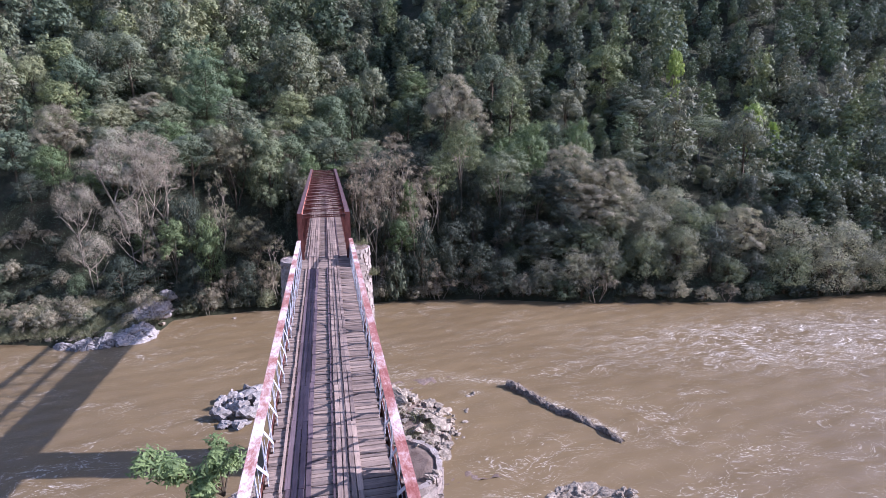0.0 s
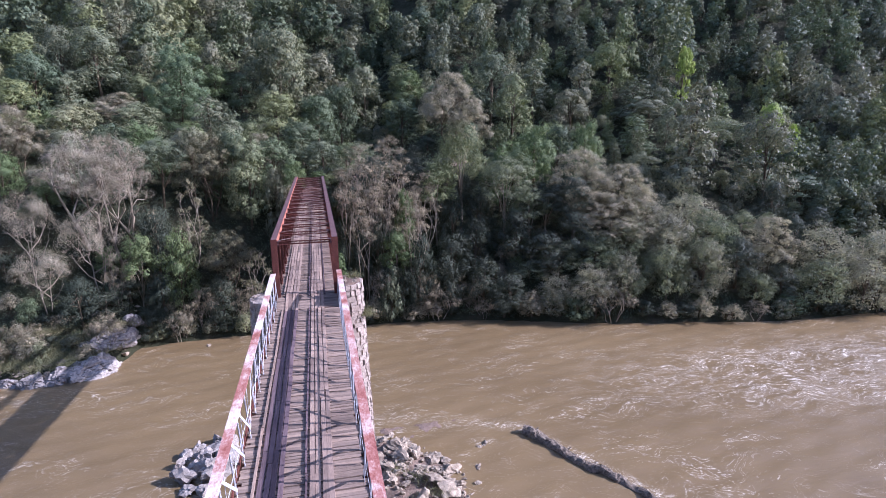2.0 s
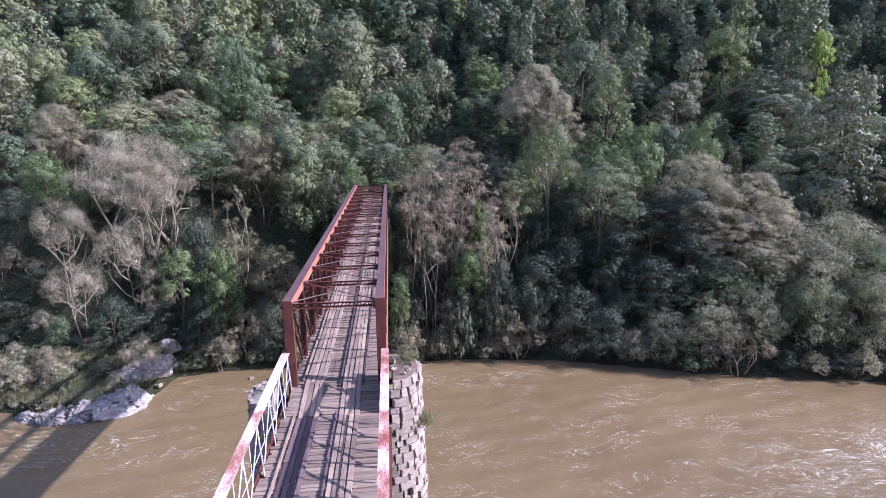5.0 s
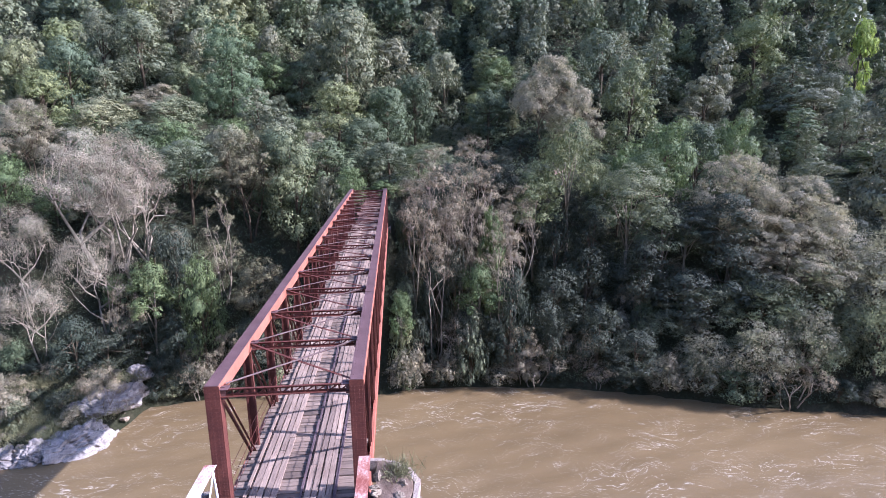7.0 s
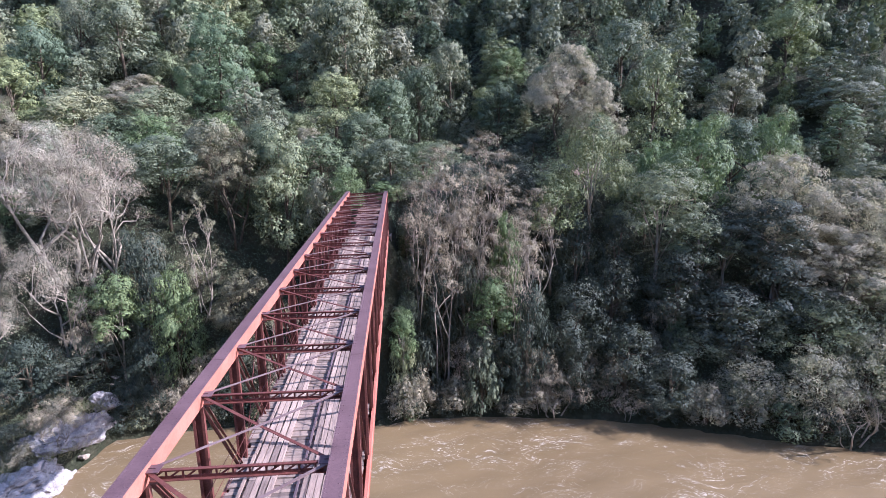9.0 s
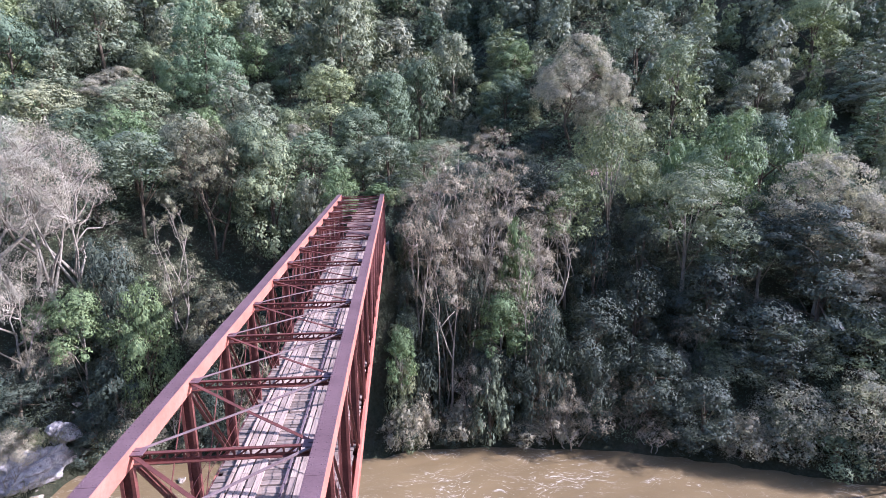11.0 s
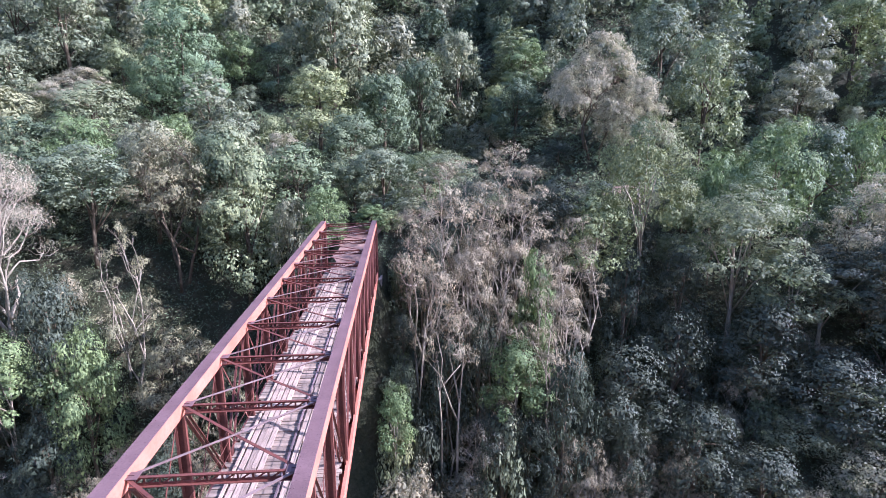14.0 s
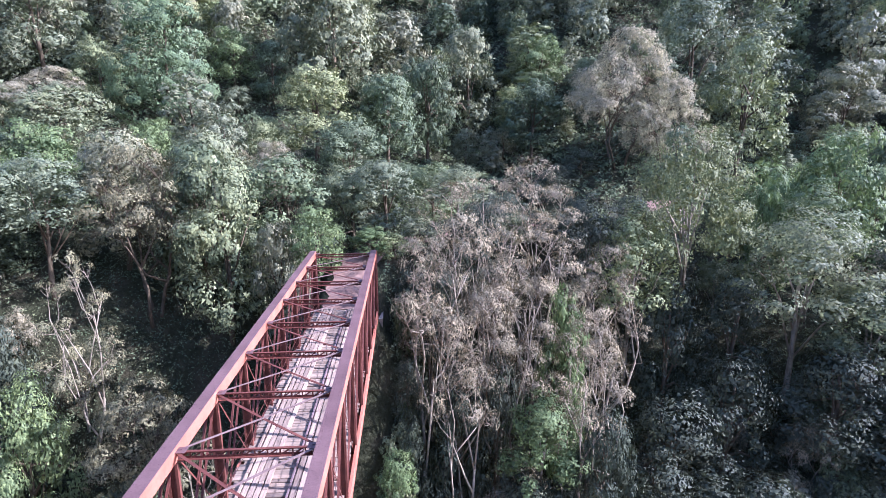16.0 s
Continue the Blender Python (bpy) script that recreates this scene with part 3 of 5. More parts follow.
def deck(y_from, y_to, label, seed, dark_left, level=DECK):
    """Cross planks, ragged at their ends, and two lengthwise tracks of boards."""
    r = random.Random(seed)
    ob = thing("bridge_deck", (0, y_from, level), label, "bridge deck", "bridge decks")
    kinds = []
    for k in range(6):
        b = Solid()
        b.box((0, 0, 0), (1, 1, 1))
        vs = [(x, y * (0.95 + 0.1 * r.random()), z * (0.85 + 0.3 * r.random())) for x, y, z in b.v]
        b.v = vs
        kinds.append(b.mesh("plank", WOOD_X))
    y = y_from
    n = 0
    while y < y_to and n < 300:
        w = 0.19 + 0.05 * r.random()
        if True:
            left, right = (2.30 if not dark_left else 2.38) + 0.08 * r.random() - 0.16 * (r.random() < 0.14), (2.20 if not dark_left else 2.32) + 0.10 * r.random() - 0.12 * (r.random() < 0.12)
            p = new("plank", kinds[n % 6])
            p.parent = ob
            p.matrix_basis = Matrix.Translation(((right - left) / 2, y + w / 2 - y_from, -0.05 + 0.03 * r.uniform(-1, 1))) @ Matrix.Rotation(r.uniform(-1, 1) * 0.011, 4, "Z") @ Matrix.Rotation(r.uniform(-1, 1) * 0.03, 4, "X") @ Matrix.Diagonal((left + right, w - 0.010 - 0.022 * r.random(), 0.075, 1))
            n += 1
        y += w
    for x0, x1, track in ((-1.68, -0.70, "l"), (0.22, 1.18, "r")):
        mat = WOOD_PALE if not dark_left else WOOD_DARK if track == "l" else WOOD_Y
        shapes = []
        for k in range(5):
            b = Solid()
            for i in range(5):
                b.v += [(sx * 0.5 + 0.04 * r.uniform(-1, 1), -0.5 + i / 4, sz * 0.5 + (0.12 * r.uniform(-1, 1) if sz > 0 else 0)) for sx, sz in ((-1, -1), (1, -1), (1, 1), (-1, 1))]
            b.f = [(i * 4 + a, i * 4 + (a + 1) % 4, i * 4 + 4 + (a + 1) % 4, i * 4 + 4 + a) for i in range(4) for a in range(4)] + [(3, 2, 1, 0), (16, 17, 18, 19)]
            shapes.append(b.mesh("running_board", mat))
        wid = (x1 - x0) / 4
        for i in range(4):
            y = y_from - r.random() * 2
            while y < y_to - 0.2:
                ln = 3.6 + 1.8 * r.random()
                a, b2 = max(y, y_from), min(y + ln, y_to)
                if b2 - a > 0.4:
                    p = new("running_board", shapes[r.randrange(5)])
                    p.parent = ob
                    p.matrix_basis = Matrix.Translation((x0 + wid * (i + 0.5) + 0.02 * r.uniform(-1, 1), (a + b2) / 2 - y_from, 0.035 + 0.01 * r.random())) @ Matrix.Rotation(0.008 * r.uniform(-1, 1), 4, "Z") @ Matrix.Diagonal((wid - 0.03 - 0.03 * r.random(), b2 - a - 0.02, 0.055, 1))
                y += ln
    # a short ramp of planks up to the higher deck of the truss span
    if level < DECK and y_to > 40:
        rise = math.atan2(DECK - level, 2.1)
        for k in range(9):
            p = new("plank", kinds[k % 6])
            p.parent = ob
            p.matrix_basis = Matrix.Translation((0.02 * r.uniform(-1, 1), y_to - 1.95 + 0.225 * k - y_from, 0.02 + (DECK - level) * (k + 0.5) / 9.4)) @ Matrix.Rotation(r.uniform(-1, 1) * 0.012, 4, "Z") @ Matrix.Rotation(rise, 4, "X") @ Matrix.Diagonal((4.5 + 0.15 * r.random(), 0.21, 0.07, 1))
        for x in (-1.55, -1.30, -1.05, -0.82, 0.34, 0.58, 0.82, 1.06):
            p = new("running_board", shapes[r.randrange(5)])
            p.parent = ob
            p.matrix_basis = Matrix.Translation((x + 0.02 * r.uniform(-1, 1), y_to - 0.85 - y_from, 0.09 + (DECK - level) * 0.58)) @ Matrix.Rotation(0.01 * r.uniform(-1, 1), 4, "Z") @ Matrix.Rotation(rise, 4, "X") @ Matrix.Diagonal((0.21, 2.5 + 0.5 * r.random(), 0.05, 1))
    # guard timbers beside the tracks; the dark strip at 0.10 imitates a shaded gap
    for x, mat in ((-1.80, WOOD_Y), (0.10, WOOD_DARK), (1.30, WOOD_DARK if not dark_left else WOOD_Y)):
        if x > 1 and dark_left:
            continue
        y = y_from + r.random()
        while y < y_to - 1:
            ln = min(4.5 + 1.5 * r.random(), y_to - y)
            g = Solid()
            g.bar((x + 0.03 * r.uniform(-1, 1), y, level + 0.05), (x + 0.03 * r.uniform(-1, 1), y + ln - 0.04, level + 0.05), 0.10 if x != 0.10 else 0.07, 0.09)
            part("guard_timber", g, mat, ob)
            y += ln
    return ob


# ---- the truss span ----
def rivets(points, normal, size, name, parent, mat):
    """Rivet heads: low six-sided domes."""
    nrm = Vector(normal)
    s = nrm.orthogonal().normalized()
    u = nrm.cross(s)
    pts = np.array(points)
    ring = [(s * math.cos(a) + u * math.sin(a)) * size for a in (k * math.pi / 3 for k in range(6))]
    tmpl = np.array([tuple(v) for v in ring] + [tuple(v * 0.6 + nrm * size * 0.7) for v in ring])
    v = (pts[:, None, :] + tmpl[None]).reshape(-1, 3)
    q = np.array([(k, (k + 1) % 6, 6 + (k + 1) % 6, 6 + k) for k in range(6)] + [(6, 7, 8, 9), (6, 9, 10, 11)])
    f = (q[None] + (np.arange(len(pts)) * 12)[:, None, None]).reshape(-1, 4)
    return part(name, mesh_np(name, v, f, mat), mat, parent, kind="stuff")


def laced_strut(x0, x1, y, z, h, parent):
    """A shallow lattice strut from truss to truss."""
    s = Solid()
    for zz in (z - h / 2, z + h / 2):
        s.box(((x0 + x1) / 2, y - 0.06, zz), (x1 - x0, 0.09, 0.018))
        s.box(((x0 + x1) / 2, y - 0.02, zz - (0.04 if zz > z else -0.04)), (x1 - x0, 0.014, 0.08))
    n = 11
    st = (x1 - x0) / n
    for i in range(n):
        xa = x0 + i * st
        s.bar((xa, y - 0.035, z - h / 2), (xa, y - 0.035, z + h / 2), 0.05, 0.012, (0, 1, 0))
        if i % 1 == 0:
            s.bar((xa, y - 0.03, z - h / 2), (xa + st, y - 0.03, z + h / 2), 0.045, 0.012, (0, 1, 0))
    part("strut", s, RUST, parent)
    for xa, sx in ((x0, 1), (x1, -1)):
        g = Solid()
        g.box((xa + sx * 0.13, y - 0.045, z + h / 2 + 0.03), (0.32, 0.32, 0.016))
        g.box((xa + sx * 0.06, y - 0.045, z - 0.02), (0.22, 0.014, h + 0.16))
        part("gusset", g, MAROON, parent)


def truss_span(y_first, panels, label):
    y_last = y_first + panels * PANEL
    ob = thing("truss_span", (0, y_first, DECK), label, "truss bridge", "bridge spans")
    a, b = y_first - 0.5, y_last + 0.5
    for sx in (-1, 1):
        xc = sx * 2.27
        # riveted top chord: a plate over two webs
        n, plates = 6, []
        for i in range(n):
            y0, y1 = a + (b - a) * i / n, a + (b - a) * (i + 1) / n
            ch = Solid()
            ch.box((xc, (y0 + y1) / 2, CHORD - 0.01 + (0.006 if i % 2 else 0)), (0.43, y1 - y0 - 0.004, 0.02))
            plates.append(part("top_chord", ch, MAROON, ob, "riveted maroon cover plate"))
        web = Solid()
        for off in (-0.195, 0.195):
            web.box((xc + off, (a + b) / 2, CHORD - 0.25), (0.02, b - a - 0.02, 0.455))
        for off in (-0.16, 0.16):
            web.box((xc + off, (a + b) / 2, CHORD - 0.485), (0.09, b - a - 0.03, 0.016))
        part("chord_web", web, ORANGE, ob, "faded orange-red chord side")
        for i, plate in enumerate(plates):
            pts = []
            for off in (-0.175, -0.105, 0.105, 0.175):
                st = 0.14 if abs(off) > 0.15 else 0.28
                for k in range(int((b - a) / n / st)):
                    pts.append((xc + off, a + (b - a) * i / n + 0.08 + k * st, CHORD + (0.006 if i % 2 else 0)))
            rivets(pts, (0, 0, 1), 0.018, "rivets", plate, MAROON)
        # end posts
        for ye, face in ((a + 0.01, -1), (b - 0.01, 1)):
            yc = ye - face * 0.21
            ep = Solid()
            ep.box((xc, ye, (7.3 + CHORD - 0.03) / 2), (0.47, 0.02, CHORD - 0.03 - 7.3))
            for off in (-0.20, 0.20):
                ep.box((xc + off, yc, (7.3 + CHORD - 0.4) / 2), (0.02, 0.36, CHORD - 0.4 - 7.3))
            for off in (-0.17, 0.17):
                ep.box((xc + off, ye - face * 0.40, (7.3 + CHORD - 0.4) / 2), (0.09, 0.016, CHORD - 0.4 - 7.3))
            for k in range(12):
                z0 = 7.6 + k * 0.38
                ep.bar((xc - 0.16, ye - face * 0.405, z0), (xc + 0.16, ye - face * 0.405, z0 + 0.36), 0.06, 0.012, (0, 1, 0))
            post = part("end_post", ep, RUST, ob, "riveted rust-red end post")
            pts = [(xc + off, ye + face * 0.01, 7.9 + k * 0.135) for off in (-0.17, -0.075, 0.075, 0.17) for k in range(34)]
            rivets(pts, (0, face, 0), 0.022, "rivets", post, RUST)
        # bottom chord, mostly below the deck
        bc = Solid()
        for off in (-0.2, 0.2):
            bc.box((xc + off, (a + b) / 2, 7.55), (0.02, b - a, 0.5))
        bc.box((xc, (a + b) / 2, 7.31), (0.47, b - a, 0.02))
        bc.box((xc + sx * 0.16, (a + b) / 2, 7.81), (0.12, b - a, 0.02))
        part("bottom_chord", bc, ORANGE, ob, "faded pinkish-red bottom chord")
        for k in range(1, panels):
            y = y_first + k * PANEL
            v = Solid()
            zc, hh = (7.3 + CHORD - 0.42) / 2, CHORD - 0.42 - 7.3
            v.box((xc, y, zc), (0.33, 0.014, hh))
            for off in (-0.165, 0.165):
                v.box((xc + off, y - 0.012, zc), (0.014, 0.13, hh))
                v.box((xc + off * 0.78, y - 0.07, zc), (0.08, 0.012, hh))
            part("vertical", v, RUST, ob)
        for k in range(panels):
            y0, y1 = y_first + k * PANEL, y_first + (k + 1) * PANEL
            d = Solid()
            falling = k < panels / 2
            p, q = ((y0 + 0.15, y1 - 0.12) if falling else (y1 - 0.15, y0 + 0.12))
            for off in (-0.07, 0.07):
                d.bar((xc + off, p, CHORD - 0.35), (xc + off, q, 7.6), 0.10, 0.016, (1, 0, 0))
                d.bar((xc + off * 1.5, p - 0.04, CHORD - 0.35), (xc + off * 1.5, q - 0.04, 7.6), 0.016, 0.07, (1, 0, 0))
            part("diagonal", d, RUST, ob)
            if abs(k - panels / 2 + 0.5) < 5:
                e = Solid()
                p, q = q, p
                e.bar((xc + 0.02, p, CHORD - 0.35), (xc + 0.02, q, 7.6), 0.06, 0.014, (1, 0, 0))
                part("counter_diagonal", e, RUST, ob)
        # hand wires inside the trusses
        for z in (8.55, 9.05, 9.5):
            w = Solid()
            pts = [(sx * 2.02, a + 0.4 + (b - a - 0.8) * i / 32, z - 0.03 * math.sin(i * math.pi / 2) ** 2 + 0.02 * math.sin(i * 1.7)) for i in range(33)]
            w.tube(pts, [0.011] * 33, 4)
            part("hand_wire", w, RUST, ob)
    for k in range(panels + 1):
        y = y_first + k * PANEL + (-0.28 if k == 0 else 0.28 if k == panels else 0)
        laced_strut(-2.07, 2.07, y, CHORD - 0.33, 0.27, ob)
        fb = Solid()
        fb.box((0, y, 7.5), (4.1, 0.02, 0.55))
        fb.box((0, y, 7.78), (4.1, 0.2, 0.02))
        part("floor_beam", fb, RUST, ob)
    for k in range(panels):
        y0, y1 = y_first + k * PANEL + 0.05, y_first + (k + 1) * PANEL - 0.15
        for xa, xb, dz in ((-2.0, 2.0, 0.0), (2.0, -2.0, 0.016)):
            br = Solid()
            z = CHORD - 0.20 - dz
            br.bar((xa, y0, z + 0.012), (0, (y0 + y1) / 2, z - 0.02), 0.095, 0.012)
            br.bar((0, (y0 + y1) / 2, z - 0.02), (xb, y1, z + 0.012), 0.095, 0.012)
            br.bar((xa, y0 + 0.04, z - 0.02), (xb, y1 + 0.04, z - 0.045), 0.012, 0.05)
            # the rust-dark diagonal of each cross puts its shaded side into the colour
            part("wind_brace", br, PINK if xa < 0 else RUST, ob, "flat faded pink brace" if xa < 0 else "")
    return ob


truss_span(NODE0, 16, "rust-red riveted steel truss span with lattice struts")
girder_span(G0, G1, "low steel girder span with peeling red and white rails")
girder_span(-24, G0 - 0.3, "low steel girder span with peeling rails beyond the pier")
deck(G1 + 0.02, END + 0.4, "weathered grey plank deck with two pale board tracks", 3, False)
deck(G0, G1, "weathered grey plank deck with two lengthwise board tracks", 5, True, DECK - 0.34)
deck(-24, G0 - 0.02, "weathered plank deck of the approach span", 6, True, DECK - 0.34)
pier(48.3, 9.4, 8.4, "pale rough masonry pier standing in the river")
pier(13.0, 9.2, 8.3, "pale rough masonry pier with a shrub growing on it", 3.75)


def abutment(y0, sy):
    s = Solid()
    s.box((0, y0 + sy * 1.6, 0.6), (5.6, 3.0, 13.0))
    ob = thing("abutment", (0, y0, WATER), "weathered masonry bridge abutment at the bank", "abutment", "abutments")
    part("wall", s, MASONRY, ob)


abutment(END + 0.2, 1)


# ---- vegetation ----
def leaves(r, centres, normals, size, slim=0.5, droop=0.0):
    """Pointed leaves, one at each centre."""
    n = len(centres)
    t = r.normal(size=(n, 3))
    t[:, 2] -= droop
    t -= normals * np.sum(t * normals, 1, keepdims=True)
    t /= np.linalg.norm(t, axis=1, keepdims=True) + 1e-9
    s = np.cross(normals, t)
    ln = size * r.uniform(0.6, 1.45, (n, 1))
    wd = ln * slim * r.uniform(0.7, 1.3, (n, 1))
    v = np.stack([centres - t * ln * 0.4 + s * wd * 0.5, centres + t * ln * 0.6, centres - t * ln * 0.3 - s * wd * 0.5], 1).reshape(-1, 3)
    return v, np.arange(n * 3).reshape(-1, 3)


def unit(a):
    return a / (np.linalg.norm(a, axis=1, keepdims=True) + 1e-9)


def ball(r, n):
    return unit(r.normal(size=(n, 3)))


def ico(sub):
    bm = bmesh.new()
    bmesh.ops.create_icosphere(bm, subdivisions=sub, radius=1.0)
    bm.verts.index_update()
    out = np.array([tuple(q.co) for q in bm.verts]), np.array([[q.index for q in f.verts] for f in bm.faces])
    bm.free()
    return out


ICO = ico(1)


def dome(r, height, width, lobes):
    """Lobes of a rounded, uneven crown."""
    out = [(0, 0, height * 0.70, width * 0.28, width * 0.28, height * 0.20)]
    for i in range(lobes):
        a = i * 2.399 + r.uniform(-0.5, 0.5)
        q = math.sqrt((i + 0.7) / lobes)
        rad = width * 0.40 * q * r.uniform(0.8, 1.1)
        z = height * (0.86 - 0.42 * q * q + r.uniform(-0.12, 0.08))
        s = width * r.uniform(0.11, 0.22)
        out.append((rad * math.cos(a), rad * math.sin(a), z, s, s, s * r.uniform(0.7, 0.95)))
    for i in range(lobes // 2):
        a = i * 2.399 + 1.0
        s = width * r.uniform(0.12, 0.19)
        out.append((width * 0.34 * math.cos(a), width * 0.34 * math.sin(a), height * r.uniform(0.16, 0.36), s, s, s * 1.1))
    return out


def column(r, height, width, lobes):
    """Lobes of a tall crown hung with climbers."""
    out = []
    for i in range(lobes):
        f = (i + 0.5) / lobes
        a = i * 2.4
        rad = width * 0.26 * r.uniform(0.4, 1.1) * (1.1 - 0.5 * f)
        s = width * (0.32 - 0.15 * f) * r.uniform(0.75, 1.2)
        out.append((rad * math.cos(a), rad * math.sin(a), height * (0.12 + 0.78 * f), s, s, s * 1.15))
    return out


def raised(r, height, width, lobes):
    """Lobes of a rounded crown high on its stem."""
    return [(a, b, height * 0.48 + c * 0.52, d, e, f) for a, b, c, d, e, f in dome(r, height, width, lobes)]


def crown_mesh(r, lobes, n, size, slim=0.6, droop=0.0, low=-0.3, tuft=0.34, heart=0.62):
    """Lobes carry tufts, tufts carry leaves; rough hearts of foliage close the lobes from within."""
    lob = np.array(lobes, float)
    wt = lob[:, 3] * (lob[:, 4] + lob[:, 5])
    m = len(lob) * 16
    pick = r.choice(len(lob), m, p=wt / wt.sum())
    d = ball(r, m)
    d[:, 2] = np.where(d[:, 2] < low, -d[:, 2], d[:, 2])
    p = lob[pick, :3] + d * lob[pick, 3:] * r.uniform(0.75, 1.12, (m, 1))
    keep = np.ones(m, bool)
    for i, l in enumerate(lob):
        q = (p - l[:3]) / l[3:]
        keep &= (np.sum(q * q, 1) > 0.75) | (pick == i)
    p, d, pick = p[keep], d[keep], pick[keep]
    big = lob[pick, 3] * tuft * r.uniform(0.6, 1.5, len(p))
    k = r.choice(len(p), n, p=big ** 1.6 / np.sum(big ** 1.6))
    e = unit(ball(r, n) + d[k] * 0.55 + np.array((0.05, 0, 0.25)))
    c = p[k] + e * (big[k] * r.uniform(0.25, 1.1, n) ** 0.6)[:, None] * np.array((1, 1, 0.75))
    c[:, 2] -= droop * 0.5 * size * r.exponential(1.0, n)
    v, f = leaves(r, c, unit(e * 0.62 + d[k] * 0.85 + r.normal(size=(n, 3)) * 0.13), size, slim, droop)
    if heart <= 0:
        return v, f
    # a second, inner layer closes the lobes
    m = int(n * 0.32)
    k = r.choice(len(lob), m, p=wt / wt.sum())
    e = ball(r, m)
    q = lob[k, :3] + e * lob[k, 3:] * r.uniform(0.4, heart + 0.2, (m, 1))
    v2, f2 = leaves(r, q, unit(e + r.normal(size=(m, 3)) * 0.3), size * 1.5, 0.75)
    return np.concatenate([v, v2]), np.concatenate([f, f2 + len(v)])


def trunk_mesh(name, r, height, radius, lobes, mat, lean=0.0, limbs=7):
    s = Solid()
    top = height * 0.74
    ts = (0, 0.2, 0.4, 0.6, 0.8, 1)
    pts = [(lean * (t ** 2) * height + 0.015 * height * math.sin(3 * t + radius * 40), 0.02 * height * math.sin(4 * t), -1.0 + t * (top + 1.0)) for t in ts]
    s.tube(pts, [radius * (1.25 - 0.85 * t) for t in ts], 6)
    for i in range(min(limbs, len(lobes))):
        l = lobes[(i * 3 + 1) % len(lobes)]
        b = Vector(pts[2 + i % 3])
        e = Vector(l[:3])
        mid = b.lerp(e, 0.5) + Vector((0, 0, 0.08 * height * r.uniform(-0.3, 0.8)))
        s.tube([b, mid, e], [radius * 0.5, radius * 0.32, radius * 0.12], 4)
    return s.mesh(name, mat, True)


def tiers(r, height, width, lobes, low=0.4, flat=0.5, size=0.13, inner=2):
    """Lobes of a spreading crown in rounded layers."""
    out = []
    for i in range(lobes):
        a = i * 2.399 + r.uniform(-0.3, 0.3)
        q = math.sqrt((i + 0.4) / lobes)
        top = 0.96 - 0.8 * (0.96 - low) * q ** 2.2
        f = 1.0 if i % inner else r.uniform(0.0, 0.9)
        s = width * size * r.uniform(0.75, 1.35)
        rad = width * 0.41 * q * (0.75 + 0.25 * f)
        out.append((rad * math.cos(a), rad * math.sin(a), height * (low + (top - low) * f + r.uniform(-0.05, 0.03)), s, s, s * flat * r.uniform(0.8, 1.25)))
    return out


def limbed(r, height, width, lobes, stems, girth, fork, fan):
    """The wood of a dry tree: stems fork into curved limbs, and each limb feeds one lobe of the crown with branchlets."""
    wood, heads = Solid(), []
    turn = r.uniform(0, 6.28)
    for k in range(stems):
        a = turn + k * 6.28 / stems + r.uniform(-0.3, 0.3)
        out = width * 0.5 * fan * (0.2 if stems == 1 else r.uniform(0.35, 0.75))
        foot = Vector((0.05 * width * math.cos(a), 0.05 * width * math.sin(a), -0.8))
        head = Vector((out * math.cos(a), out * math.sin(a), height * fork * r.uniform(0.8, 1.25)))
        q1 = foot.lerp(head, 0.35) + Vector((r.normal(), r.normal(), 0)) * 0.018 * height
        q2 = foot.lerp(head, 0.7) + Vector((r.normal(), r.normal(), 0)) * 0.022 * height
        rad = height * girth * r.uniform(0.7, 1.2)
        wood.tube([foot, q1, q2, head], [rad * 1.3, rad * 1.05, rad * 0.9, rad * 0.75], 6)
        for m in range(3):
            b = a + (m - 1) * (1.9 if stems < 4 else 0.8) + r.uniform(-0.4, 0.4)
            reach = width * r.uniform(0.18, 0.34)
            end = Vector((reach * math.cos(b), reach * math.sin(b), height * (fork + (0.9 - fork) * r.uniform(0.25, 0.75))))
            start = q2.lerp(head, 0.4 + 0.3 * m)
            mid = start.lerp(end, 0.5) + Vector((r.normal() * 0.03, r.normal() * 0.03, r.uniform(-0.05, 0.04))) * height
            wood.tube([start, start.lerp(mid, 0.5), mid, mid.lerp(end, 0.6), end], [rad * 0.7, rad * 0.58, rad * 0.5, rad * 0.4, rad * 0.28], 5)
            heads.append((mid, end, rad))
    for x, y, z, sx, _, sz in lobes:
        q2, head, rad = min(heads, key=lambda h: (h[1].x - x) ** 2 + (h[1].y - y) ** 2 + (h[1].z - z) ** 2)
        start, end = q2.lerp(head, r.uniform(0.3, 1.0)), Vector((x, y, z - 0.25 * sz))
        pts = []
        for t in (0, 0.25, 0.5, 0.75, 1.0):
            p = start.lerp(end, t)
            p.z += 0.15 * (end - start).length * math.sin(math.pi * t) * r.uniform(-0.6, 0.7)
            p += Vector((r.normal(), r.normal(), 0)) * 0.014 * height * (0 < t < 1)
            pts.append(p)
        wood.tube(pts, [rad * 0.30, rad * 0.26, rad * 0.22, rad * 0.18, rad * 0.12], 5)
        for j in range(7):
            b = j * 0.9 + r.uniform(-0.4, 0.4)
            k = r.uniform(0.6, 1.0)
            tip = Vector((x + sx * k * math.cos(b), y + sx * k * math.sin(b), z + sz * r.uniform(-0.1, 0.9)))
            s = pts[3].lerp(end, r.uniform(0.0, 1.0))
            wood.tube([s, s.lerp(tip, 0.5) + Vector((0, 0, -0.1 * sx)), tip], [rad * 0.14, rad * 0.10, rad * 0.04], 3)
    return wood


tv = np.random.default_rng(11)
KINDS = {}


